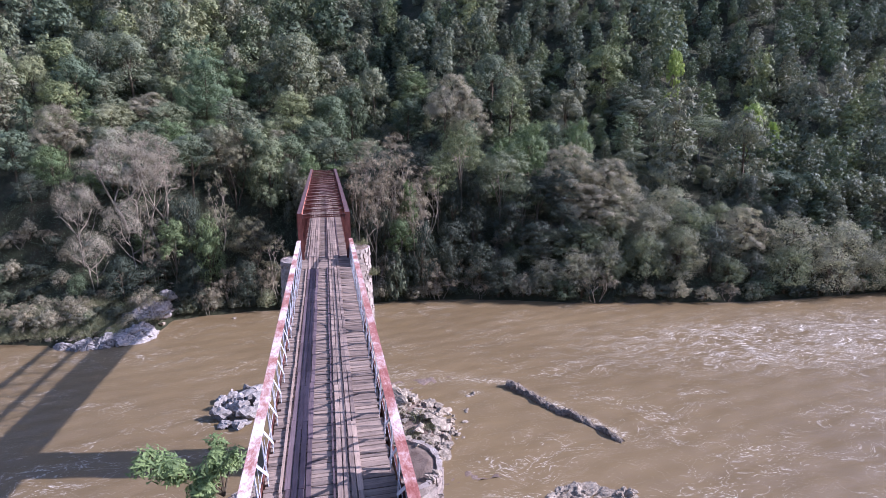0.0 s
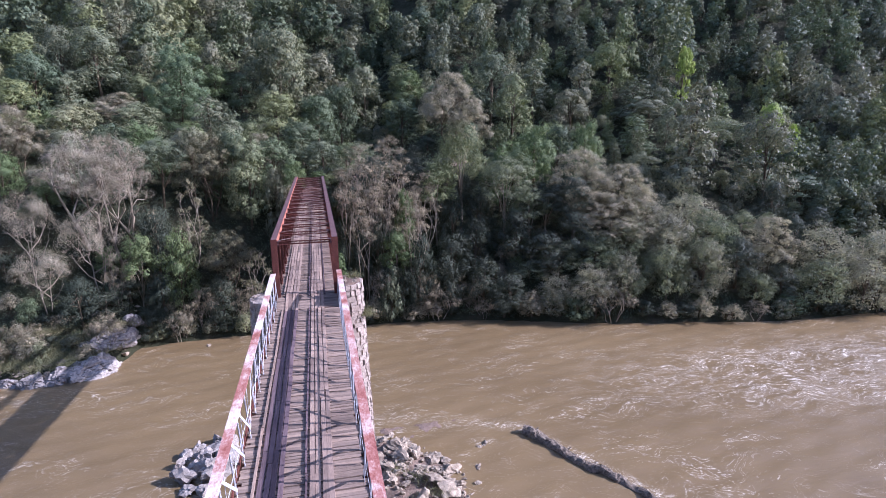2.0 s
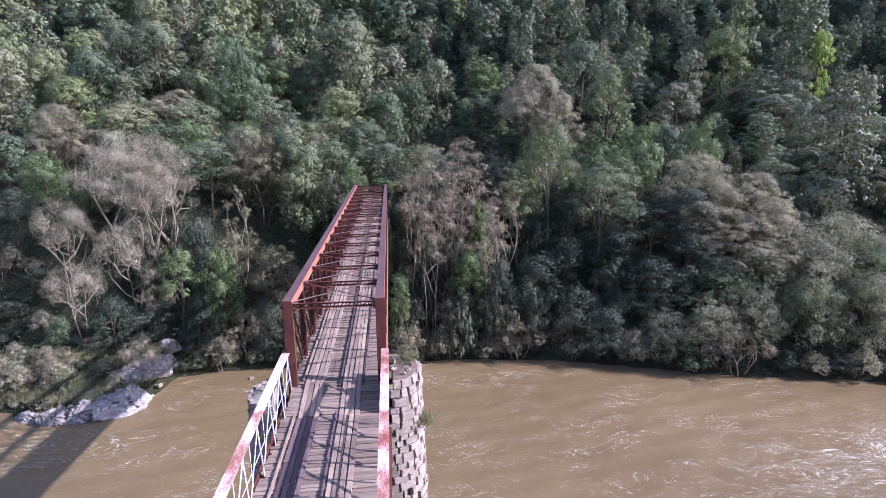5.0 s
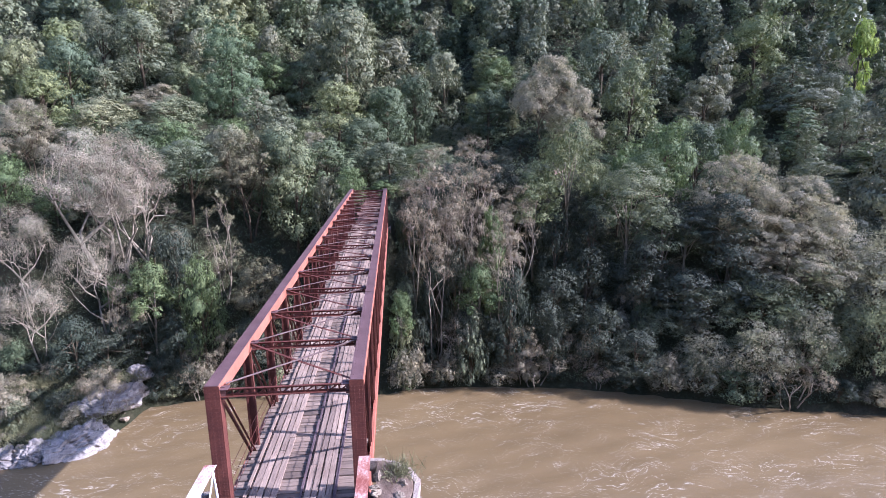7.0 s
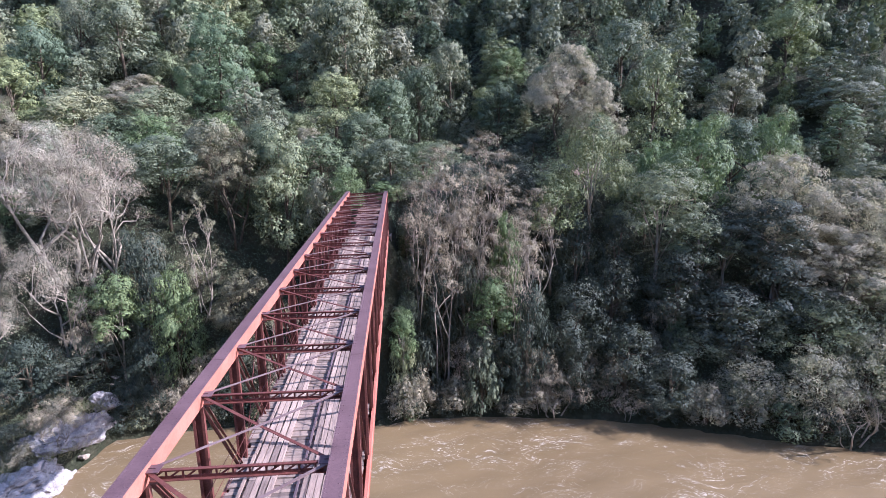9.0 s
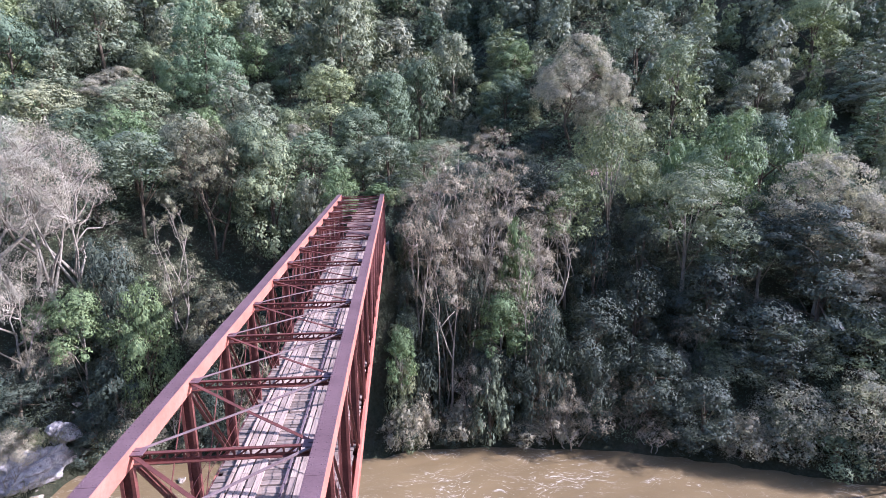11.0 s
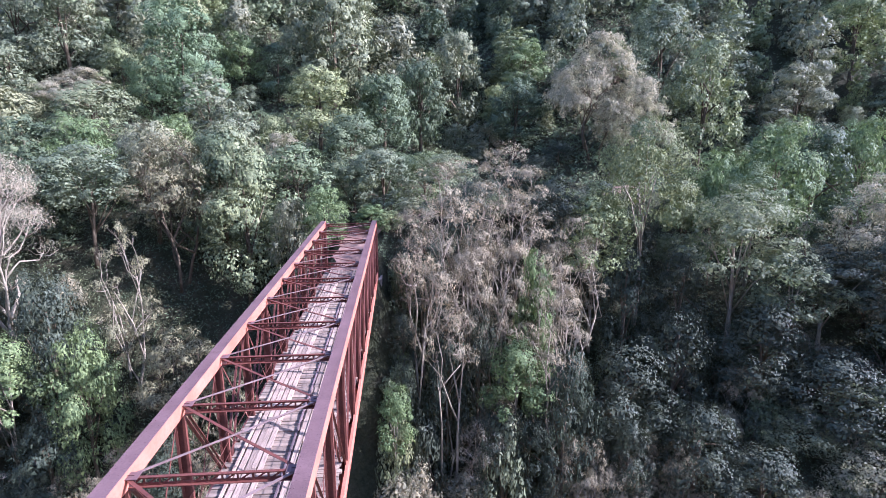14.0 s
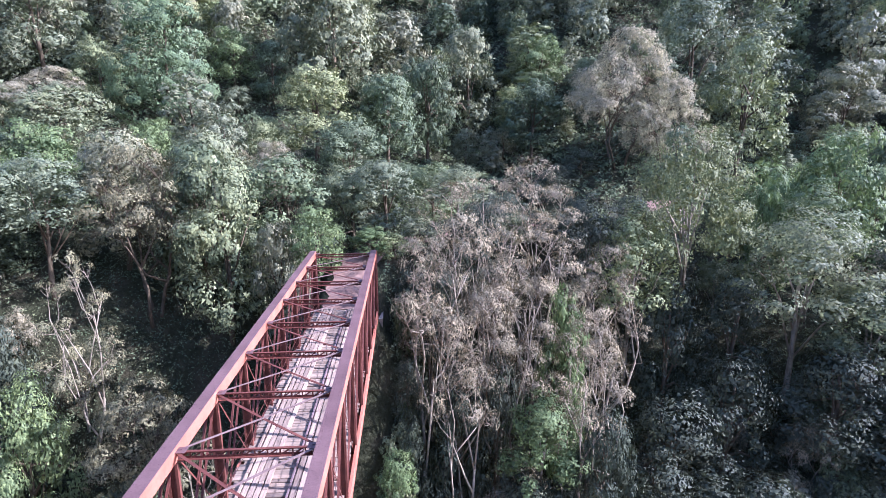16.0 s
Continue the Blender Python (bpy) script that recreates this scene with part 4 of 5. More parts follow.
def kind_of(name, shape, height, width, lobes, n, size, mat, slim=0.6, droop=0.0, low=-0.3, bark=None, lean=0.0, radius=0.2, tuft=0.34, heart=0.62):
    lb = shape(tv, height, width, lobes)
    v, f = crown_mesh(tv, lb, n, size, slim, droop, low, tuft, heart)
    KINDS[name] = (mesh_np("crown", v, f, mat), trunk_mesh("trunk", tv, height, radius, lb, bark or BARK, lean), float(np.percentile(v[:, 2], 99.5)), width)


def dry_kind(name, height, width, lobes, n, size, slim, mat, bark, stems, girth, fork, fan=0.6, low=0.4, flat=0.5, lobe=0.13, tuft=0.36, inner=2):
    lb = tiers(tv, height, width, lobes, low, flat, lobe, inner)
    v, f = crown_mesh(tv, lb, n, size, slim, 0.0, -0.25, tuft, 0.0)
    KINDS[name] = (mesh_np("crown", v, f, mat), limbed(tv, height, width, lb, stems, girth, fork, fan).mesh("trunk", bark, True), float(np.percentile(v[:, 2], 99.5)), width)


for i in range(5):
    kind_of("dome%d" % i, dome, 9.5 + 0.8 * i, 8.0, 15 + i, 7000, 0.195, LEAF, 0.7)
for i in range(3):
    kind_of("vine%d" % i, column, 12.0 + i, 6.5, 18, 5600, 0.225, LEAF, 0.7, 0.35, -0.6, tuft=0.3)
kind_of("great_vine", column, 19.0, 12.0, 44, 15000, 0.24, LEAF_FOREST, 0.7, 0.4, -0.6, tuft=0.3)
for i in range(3):
    kind_of("willow%d" % i, dome, 7.5 + i, 8.0, 20, 6600, 0.18, (LEAF_GREY, LEAF_TAN, LEAF_TAN)[i], 0.45, 0.25, -0.7, tuft=0.40)
for i in range(3):
    kind_of("canopy%d" % i, raised, 14.0 + 1.5 * i, 8.0, 16, 6600, 0.185, (LEAF_GREY, LEAF_SHADED, LEAF)[i], 0.6, bark=PALEBARK, radius=0.17, heart=0.5)
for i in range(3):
    kind_of("dusk%d" % i, dome, 6.5 + i, 6.5, 17, 4800, 0.175, LEAF_SHADED, 0.5, 0.3, -0.6, tuft=0.42, heart=0.5)
kind_of("lime", dome, 5.5, 5.0, 13, 5200, 0.16, LEAF_LIME, 0.6, heart=0.5)
kind_of("high_lime", raised, 13.0, 5.5, 14, 5600, 0.16, LEAF_LIME, 0.55, bark=PALEBARK, radius=0.12, heart=0.5)
kind_of("bright", dome, 8.5, 8.0, 17, 6400, 0.19, LEAF_LIME, 0.55)
kind_of("tall_olive", raised, 13.0, 9.0, 20, 9000, 0.15, LEAF_OLIVE, 0.45, bark=PALEBARK, radius=0.2, tuft=0.42, heart=0.4)
for i in range(2):
    kind_of("high_dome%d" % i, raised, 14.0, 8.5, 17, 7500, 0.19, LEAF, 0.7)
kind_of("yellow", dome, 9.0, 6.0, 11, 2600, 0.34, LEAF_YELLOW, 0.5)
kind_of("shrub0", dome, 3.2, 4.2, 14, 2600, 0.16, LEAF, 0.55, 0.2, -0.8, tuft=0.4)
kind_of("shrub1", dome, 2.6, 3.6, 13, 2300, 0.155, LEAF_SHADED, 0.5, 0.4, -0.8, tuft=0.4)
kind_of("shrub2", dome, 3.0, 4.0, 13, 2600, 0.20, TWIG_BROWN, 0.24, 0.3, -0.8, tuft=0.45, heart=0.45)
for i in range(2):
    dry_kind("bare_big%d" % i, 14.5, 13.0, 34, 24000, 0.24, 0.11, TWIG, PALEBARK, 2 + i, 0.021, 0.24, low=0.46, flat=0.36, lobe=0.115, tuft=0.48, inner=4)
dry_kind("bare_mid", 9.0, 11.0, 18, 9000, 0.24, 0.11, TWIG, PALEBARK, 2, 0.017, 0.30, low=0.46, flat=0.4, tuft=0.45, inner=4)
for i in range(2):
    dry_kind("haze%d" % i, 25.0, 9.5, 32, 12500, 0.215, 0.26, TWIG_HAZE, PALEBARK, 4 + i, 0.0054, 0.40, 1.1, 0.46, 0.8, 0.125)
for i in range(2):
    dry_kind("brown%d" % i, 12.0, 13.0, 40, 19000, 0.275, 0.34, TWIG_BROWN, BARK, 3, 0.013, 0.28, low=0.36, flat=0.62, lobe=0.125)
dry_kind("lichen", 12.0, 7.0, 24, 6000, 0.16, 0.4, LEAF_KHAKI, PALEBARK, 3, 0.009, 0.25, 0.8, 0.22, 0.6, 0.11)
dry_kind("khaki", 11.0, 9.0, 34, 11000, 0.19, 0.45, LEAF_KHAKI, BARK, 3, 0.011, 0.25, low=0.48, flat=0.6, lobe=0.125, inner=3)
dry_kind("bare_lean", 15, 7.0, 14, 2600, 0.25, 0.14, TWIG_HAZE, PALEBARK, 3, 0.008, 0.45, 0.8, 0.6, 0.7, 0.12)
dry_kind("bare_small", 4.0, 5.5, 14, 3600, 0.26, 0.10, TWIG_HAZE, PALEBARK, 6, 0.012, 0.30, 0.9, 0.36, 0.7, 0.15)
TALK = {"khaki": ("brownish olive tree with a dense rounded crown", "tree"), "tall_olive": ("tall pale-stemmed tree with a broad olive crown", "tree"), "high_dome": ("forest tree with its green crown high on dark stems", "tree"), "canopy": ("tall pale-stemmed tree with a high grey-green crown", "tree"), "dome": ("broad-crowned green forest tree on the valley slope", "tree"), "vine": ("tall forest tree draped with climbing vines", "tree"),
        "great_vine": ("towering forest tree wrapped in dense climbing vines", "tree"), "dusk": ("dull-green tree low on the slope with shade-darkened leaf colour", "tree"), "bright": ("forest tree with a fresh bright green crown", "tree"),
        "lichen": ("crooked pale-limbed tree with sparse olive leaf tufts", "tree"), "willow": ("greyish bushy tree overhanging the river bank", "tree"),
        "brown": ("brownish dry-leaved tree with a layered rounded crown", "tree"), "lime": ("bright green leafy young tree on the bank", "tree"), "high_lime": ("slender tree with a bright green leafy crown", "tree"),
        "yellow": ("yellow-green leafed tree standing out of the forest", "tree"), "shrub": ("low tangled riverside shrub", "shrub"),
        "haze": ("slender many-stemmed tree with a tan twiggy crown", "tree"), "bare_big": ("wide leafless tree with pale grey limbs and twigs", "tree"), "bare_mid": ("leafless grey tree with spreading fine twigs", "tree"),
        "bare_lean": ("crooked leafless tree with pale branching limbs", "tree"), "bare_small": ("small leafless grey bush with pale twigs", "shrub")}
taken = []


def plant(kind, x, y, scale=1.0, z=None, turn=None, tall=1.0):
    crown, trunk, _, wide = KINDS[kind]
    key = kind.rstrip("0123456789")
    label, cat = TALK[key]
    y = max(y, float(np.interp(x, SHORE_X, SHORE_Y)) + 0.4)
    ob = new("shrub" if cat == "shrub" else "tree")
    z = float(land(x, y)) if z is None else z
    ob.matrix_basis = Matrix.Translation((x, y, z)) @ Matrix.Rotation(tv.uniform(0, 6.28) if turn is None else turn, 4, "Z") @ Matrix.Diagonal((scale, scale, scale * tall, 1))
    tagged(ob, label, cat, "riverside shrubs" if cat == "shrub" else "forest trees")
    for nm, me in (("trunk", trunk), ("crown", crown)):
        p = new(nm, me)
        p.parent = ob
    taken.append((x, y, wide * scale * (0.2 if kind.startswith(("bare", "haze")) else 0.36)))
    return ob


def spot(kind, x, y, top, width):
    """Plants a tree whose crown reaches the height top and is that wide."""
    _, _, high, wide = KINDS[kind]
    y = max(y, float(np.interp(x, SHORE_X, SHORE_Y)) + 0.4)
    sc = width / wide
    plant(kind, x, y, sc, tall=max(0.45, (top - float(land(x, y))) / (high * sc)))


# trees that stand out: kind, place, height of the crown's top, width of the crown
for row in (
        # the left slope
        ("bare_big0", -36.6, 108.4, 20.8, 14.5), ("bare_big1", -30.8, 106.4, 20.4, 10.5), ("bare_mid", -34.5, 103.0, 8.6, 10.0), ("bare_mid", -43.4, 103.5, 12.0, 8.0), ("bare_mid", -40.6, 99.6, 3.6, 8.0), ("bare_small", -31.0, 101.0, 1.5, 5.0),
        ("dome1", -44.7, 130.0, 26.1, 11.0), ("dome3", -56.0, 134.0, 31.0, 10.5), ("high_dome0", -26.0, 114.5, 19.6, 9.0), ("khaki", -18.2, 115.0, 20.4, 10.0), ("dome3", -14.0, 117.0, 20.5, 8.0), ("dome4", -11.3, 114.8, 19.6, 9.0), 
        ("great_vine", -28.2, 148.0, 42.3, 13.0), ("vine0", -49.1, 161.0, 51.0, 8.0), ("vine1", -43.8, 163.0, 50.5, 8.0), ("dome2", -7.1, 142.0, 29.4, 11.5), ("dome0", 2.4, 143.0, 28.6, 9.5),
        ("dome3", -7.0, 120.0, 19.2, 10.5), ("dome2", -0.6, 122.0, 18.2, 8.0), ("bright", -2.9, 112.6, 15.4, 5.2), ("dome1", -6.0, 112.2, 14.0, 5.5), ("shrub2", -4.0, 110.6, 11.0, 3.6),
        ("dome2", -21.8, 119.0, 21.5, 9.0), ("bright", -30.5, 123.0, 22.5, 9.0), ("dome4", -36.0, 121.5, 22.0, 10.0), ("dome0", -16.0, 124.5, 21.5, 9.0), ("bright", -23.0, 129.0, 22.5, 7.0), ("brown0", -40.0, 140.5, 29.0, 10.5), ("vine2", -20.5, 134.5, 28.0, 8.5), ("dome1", -34.0, 132.5, 26.5, 10.5),
        ("high_lime", -27.6, 101.6, 4.9, 6.4), ("bright", -21.9, 102.4, 5.0, 6.4), ("dusk1", -24.6, 100.6, -2.0, 6.0), ("dusk0", -29.6, 101.4, -2.5, 5.5), ("dusk1", -26.4, 99.4, -6.5, 5.5), ("dusk2", -15.6, 101.4, -3.0, 6.0), ("bare_small", -22.4, 99.6, -6.5, 5.5), ("dusk2", -32.5, 99.0, -4.0, 6.5), ("dusk1", -36.0, 98.4, -1.0, 6.0), ("khaki", -14.3, 103.6, 4.0, 8.4), ("lichen", -9.8, 101.2, 1.5, 7.0), ("dusk1", -25.4, 104.6, 9.0, 7.0), ("lichen", -20.6, 107.8, 12.6, 6.4), ("bare_small", -18.4, 100.8, -4.5, 5.0), ("bare_small", -11.8, 100.4, -5.0, 5.0),
        # above the bridge end and up the gully
        ("vine2", 25.7, 163.0, 38.4, 10.0), ("bright", 27.5, 160.0, 36.5, 9.0), ("dome1", 14.9, 158.0, 37.0, 11.0), ("dome4", -3.4, 172.0, 45.8, 13.0), ("brown0", 33.4, 139.0, 33.6, 14.5), ("brown1", 38.5, 136.0, 27.5, 11.0), ("dome3", 47.9, 150.0, 40.2, 13.5), ("dome0", 8.0, 150.0, 31.5, 9.5),
        ("dome1", 2.6, 120.5, 18.6, 7.5), ("lime", 1.6, 114.8, 13.0, 4.0), ("shrub0", 3.6, 114.2, 12.4, 3.4), ("dome2", 7.5, 124.5, 18.0, 7.0), ("canopy0", 9.5, 116.5, 18.4, 6.5),
        # the dry trees beside the bridge end
        ("haze0", 8.8, 105.6, 18.0, 9.4), ("haze1", 14.8, 108.6, 19.4, 9.4), ("haze0", 12.4, 104.6, 14.6, 7.0), ("canopy1", 11.4, 112.4, 16.0, 6.0), ("dusk2", 8.4, 103.6, 4.5, 5.5), ("dusk1", 11.4, 103.4, 5.5, 5.0), ("canopy1", 6.8, 107.6, 11.5, 5.0), ("bare_lean", 6.6, 103.4, 14.2, 6.5), ("bare_lean", 8.4, 101.4, 8.0, 6.0), ("haze0", 17.6, 102.0, 9.7, 6.4), ("haze0", 20.6, 107.4, 12.7, 7.0),
        ("high_lime", 14.2, 101.4, 3.2, 6.4), ("dusk0", 15.6, 100.6, -3.0, 5.6), ("dusk1", 12.6, 101.0, -2.5, 5.0), ("lime", 17.0, 105.4, 9.8, 4.6), ("shrub0", 13.0, 99.0, -3.0, 5.0), ("dusk1", 18.4, 100.0, 2.8, 5.4), ("bare_mid", 11.3, 100.4, -3.8, 5.4), ("bare_small", 21.6, 98.0, -7.4, 8.6), ("high_lime", 4.0, 100.2, 0.2, 3.6), ("dusk0", 4.8, 102.6, 1.0, 3.2), ("bare_small", 20.0, 99.2, -4.6, 5.4), ("dusk1", 4.6, 105.0, 4.6, 3.4), ("shrub2", 3.9, 99.2, -7.5, 4.2), ("shrub0", 3.9, 101.2, -3.0, 3.8), ("shrub2", 5.6, 99.8, -7.0, 4.4), ("shrub0", 4.0, 103.4, 0.5, 3.6), ("shrub1", 6.4, 101.0, -4.0, 4.4), ("bare_small", 5.2, 99.6, -8.0, 4.4), ("shrub0", 4.6, 108.0, 9.0, 3.2), ("shrub1", 5.0, 110.4, 10.2, 3.4), ("shrub0", 6.6, 112.2, 11.2, 3.6), ("shrub2", 9.0, 113.6, 11.6, 3.4),
        # right of them
        ("tall_olive", 29.2, 112.0, 22.2, 10.6), ("dusk1", 26.6, 108.4, 9.5, 6.5), ("dusk2", 32.2, 108.0, 9.5, 7.0), ("bright", 47.0, 117.0, 21.6, 10.0), ("dome3", 53.5, 119.0, 21.0, 9.0), ("bright", 61.4, 122.0, 22.4, 9.2), ("lime", 38.2, 114.0, 17.2, 4.4), ("canopy0", 36.6, 107.2, 15.4, 11.0), ("canopy2", 24.0, 110.0, 15.5, 8.0), ("canopy1", 20.8, 112.4, 16.0, 7.5), ("canopy2", 41.5, 112.5, 17.0, 8.0),
        ("brown1", 51.2, 106.4, 16.4, 14.5), ("brown0", 60.4, 104.0, 13.4, 14.0), ("brown1", 56.6, 99.6, 7.4, 14.5), ("canopy1", 45.0, 104.8, 10.5, 9.0), ("canopy0", 41.0, 104.6, 10.0, 9.0), ("canopy1", 49.0, 102.0, 12.0, 9.5), ("brown0", 53.5, 102.5, 8.5, 11.0), ("willow1", 62.5, 99.0, 8.0, 11.0), ("dusk2", 48.0, 99.6, 5.5, 9.5), ("willow2", 70.0, 97.0, 8.0, 12.0), ("dusk2", 25.0, 103.0, 1.6, 9.0), ("dusk1", 30.0, 104.0, 4.2, 7.4), ("dusk2", 37.8, 103.0, 5.5, 8.6), ("dusk1", 42.4, 100.0, 1.6, 10.0), ("dusk0", 30.3, 99.2, -2.2, 8.6), ("dusk2", 34.2, 96.2, -5.0, 7.5), ("dusk0", 24.0, 99.4, -3.4, 5.4),
        ("vine0", 71.9, 147.0, 38.4, 9.5), ("dome4", 67.4, 143.0, 30.4, 11.0), ("vine1", 86.2, 143.0, 34.2, 10.5), ("dome2", 83.2, 152.0, 43.8, 12.5), ("vine2", 60.9, 152.0, 39.2, 11.0), ("dome1", 87.1, 137.0, 27.6, 12.0), ("canopy0", 96.4, 122.0, 20.8, 14.0), ("dome0", 87.4, 120.0, 18.0, 11.5), ("vine0", 98.6, 112.0, 13.0, 11.0), ("dome3", 103.5, 104.0, 9.4, 13.5),
        ("yellow", 102.7, 145.4, 42.0, 5.5), ("yellow", 108.6, 119.6, 25.6, 7.0), ("yellow", 113.5, 117.5, 21.0, 4.0), ("vine1", 78.0, 128.5, 24.0, 9.0), ("dome4", 72.0, 116.0, 14.6, 10.5)):
    spot(*row)
# the bushy trees that lean over the water: each a group of three
for x, y, top, width in ((39.5, 94.4, -3.6, 9.0), (45.4, 93.6, 0.0, 11.0), (51.5, 91.6, 1.6, 12.0), (57.5, 91.6, 3.8, 12.0), (65.5, 89.6, 5.0, 13.0), (72.5, 88.2, 5.6, 13.0), (80.5, 86.0, -0.4, 10.0)):
    spot("willow%d" % (int(x) % 3), x, y + 5.5, top, width * 0.86)
    spot("willow%d" % (int(x + 1) % 3), x - width * 0.26, y + tv.uniform(0.2, 1.2), top - tv.uniform(4.5, 6.0), width * 0.64)
    spot(("dusk1", "willow0")[int(x) % 2], x + width * 0.28, y + tv.uniform(0.2, 1.6), top - tv.uniform(3.5, 5.5), width * 0.66)
spot("brown1", 84.0, 90.0, 4.0, 11.0)
# low growth along the downhill side of the road
for i in range(11):
    x = 6.0 + 2.2 * i
    spot(("shrub0", "dusk0", "shrub1", "shrub2")[i % 4], x, float(np.interp(x, [p[0] for p in ROAD[2:]], [p[1] for p in ROAD[2:]])) - 2.9 + tv.uniform(-0.4, 0.4), 12.9 + 0.05 * x + tv.uniform(-0.4, 0.5), tv.uniform(3.6, 5.0))
# the low bushy edge of the far bank, down the river
for x, y, s in ((90, 84.0, 1.2), (98, 82.0, 1.1), (107, 79.8, 1.0), (117, 76.8, 1.0), (94, 88, 1.3), (104, 85, 1.3), (127, 74.5, 1.0), (138, 72.5, 1.1), (113, 82, 1.2), (124, 79, 1.2), (150, 70, 1.2), (134, 77, 1.2)):
    plant("willow%d" % (int(x) % 3), x, y, s)
for x, y, k, s in ((-12, 100.2, 0, 1.0), (-17, 100.6, 1, 1.1), (-22, 100.0, 2, 1.0), (-8, 100.2, 1, 1.1), (-5, 99.8, 2, 0.9), (-25, 99.6, 1, 0.9), (9, 100.2, 2, 0.8), (16.5, 99.6, 1, 0.8),
                   (-36, 94, 1, 1.0), (-41, 93, 2, 1.1), (-46, 93, 2, 1.2), (-32, 96, 2, 0.9), (-50, 94, 2, 1.1)):
    plant("shrub%d" % k, x, y, s)
# scrub close beside the bridge end
for i in range(7):
    for sx in (-1, 1):
        x, y = sx * tv.uniform(4.2, 5.2), 97.5 + i * 1.5 + tv.uniform(-0.4, 0.4)
        plant("shrub%d" % (0 if sx > 0 and i % 3 else tv.integers(1, 3)), x, y, tv.uniform(0.5, 0.75), tall=tv.uniform(1.1, 1.8))
for i in range(60):
    x, y = tv.uniform(5.5, 46), tv.uniform(98.2, 106.5)
    if any((x - a) ** 2 + (y - b) ** 2 < 1.0 for a, b, c in taken):
        continue
    plant(("shrub0", "shrub1", "shrub1", "shrub2", "bare_small")[tv.integers(0, 5)], x, y, tv.uniform(0.6, 1.1), tall=tv.uniform(0.8, 1.5))
# low growth that hangs over the water's edge
for i in range(34):
    x = 4.5 + i * 4.0 + tv.uniform(-1.6, 1.6)
    plant(("shrub%d" % tv.choice((0, 1, 1, 2))) if i % 6 else "bare_small", x, float(np.interp(x, SHORE_X, SHORE_Y)) + tv.uniform(0.2, 1.4), tv.uniform(0.6, 1.6), tall=tv.uniform(0.6, 1.0))
# rough scrub on the low rocky bank
for i in range(13):
    for j in range(4):
        x = -27.5 - i * 2.7 + tv.uniform(-1.1, 1.1)
        y = float(np.interp(x, SHORE_X, SHORE_Y)) + 4.6 + j * 3.0 + tv.uniform(-0.9, 0.9)
        if any((x - a) ** 2 + (y - b) ** 2 < 2.0 for a, b, c in taken):
            continue
        plant(tv.choice(("shrub1", "shrub2", "shrub2", "shrub0", "bare_small")), x, y, tv.uniform(0.55, 1.0), tall=tv.uniform(0.8, 1.4))
for i in range(8):
    x = -26.0 + i * 2.8 + tv.uniform(-0.8, 0.8)
    plant("shrub%d" % tv.integers(0, 3), x, float(np.interp(x, SHORE_X, SHORE_Y)) + tv.uniform(0.3, 1.2), tv.uniform(0.6, 0.95))
# rough growth that closes the ground beside the bridge end
for gy in range(98, 106, 3):
    for gx in range(-52, -4, 3):
        x, y = gx + tv.uniform(-1.3, 1.3), gy + tv.uniform(-1.3, 1.3)
        if y - np.interp(x, SHORE_X, SHORE_Y) < 2 or any((x - a) ** 2 + (y - b) ** 2 < 1.6 ** 2 for a, b, c in taken):
            continue
        plant(("shrub0", "shrub1", "bare_small", "shrub1", "shrub1", "dusk0")[tv.integers(0, 6)], x, y, tv.uniform(0.6, 1.1) * (0.6 if tv.random() < 0.3 else 1.0), tall=tv.uniform(0.7, 1.3))


# low growth in the hollow above the road, shade put into its leaves
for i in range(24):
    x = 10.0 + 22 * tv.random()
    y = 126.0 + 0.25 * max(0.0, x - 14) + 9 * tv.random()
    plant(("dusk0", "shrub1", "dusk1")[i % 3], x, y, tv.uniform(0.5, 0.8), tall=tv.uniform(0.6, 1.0))


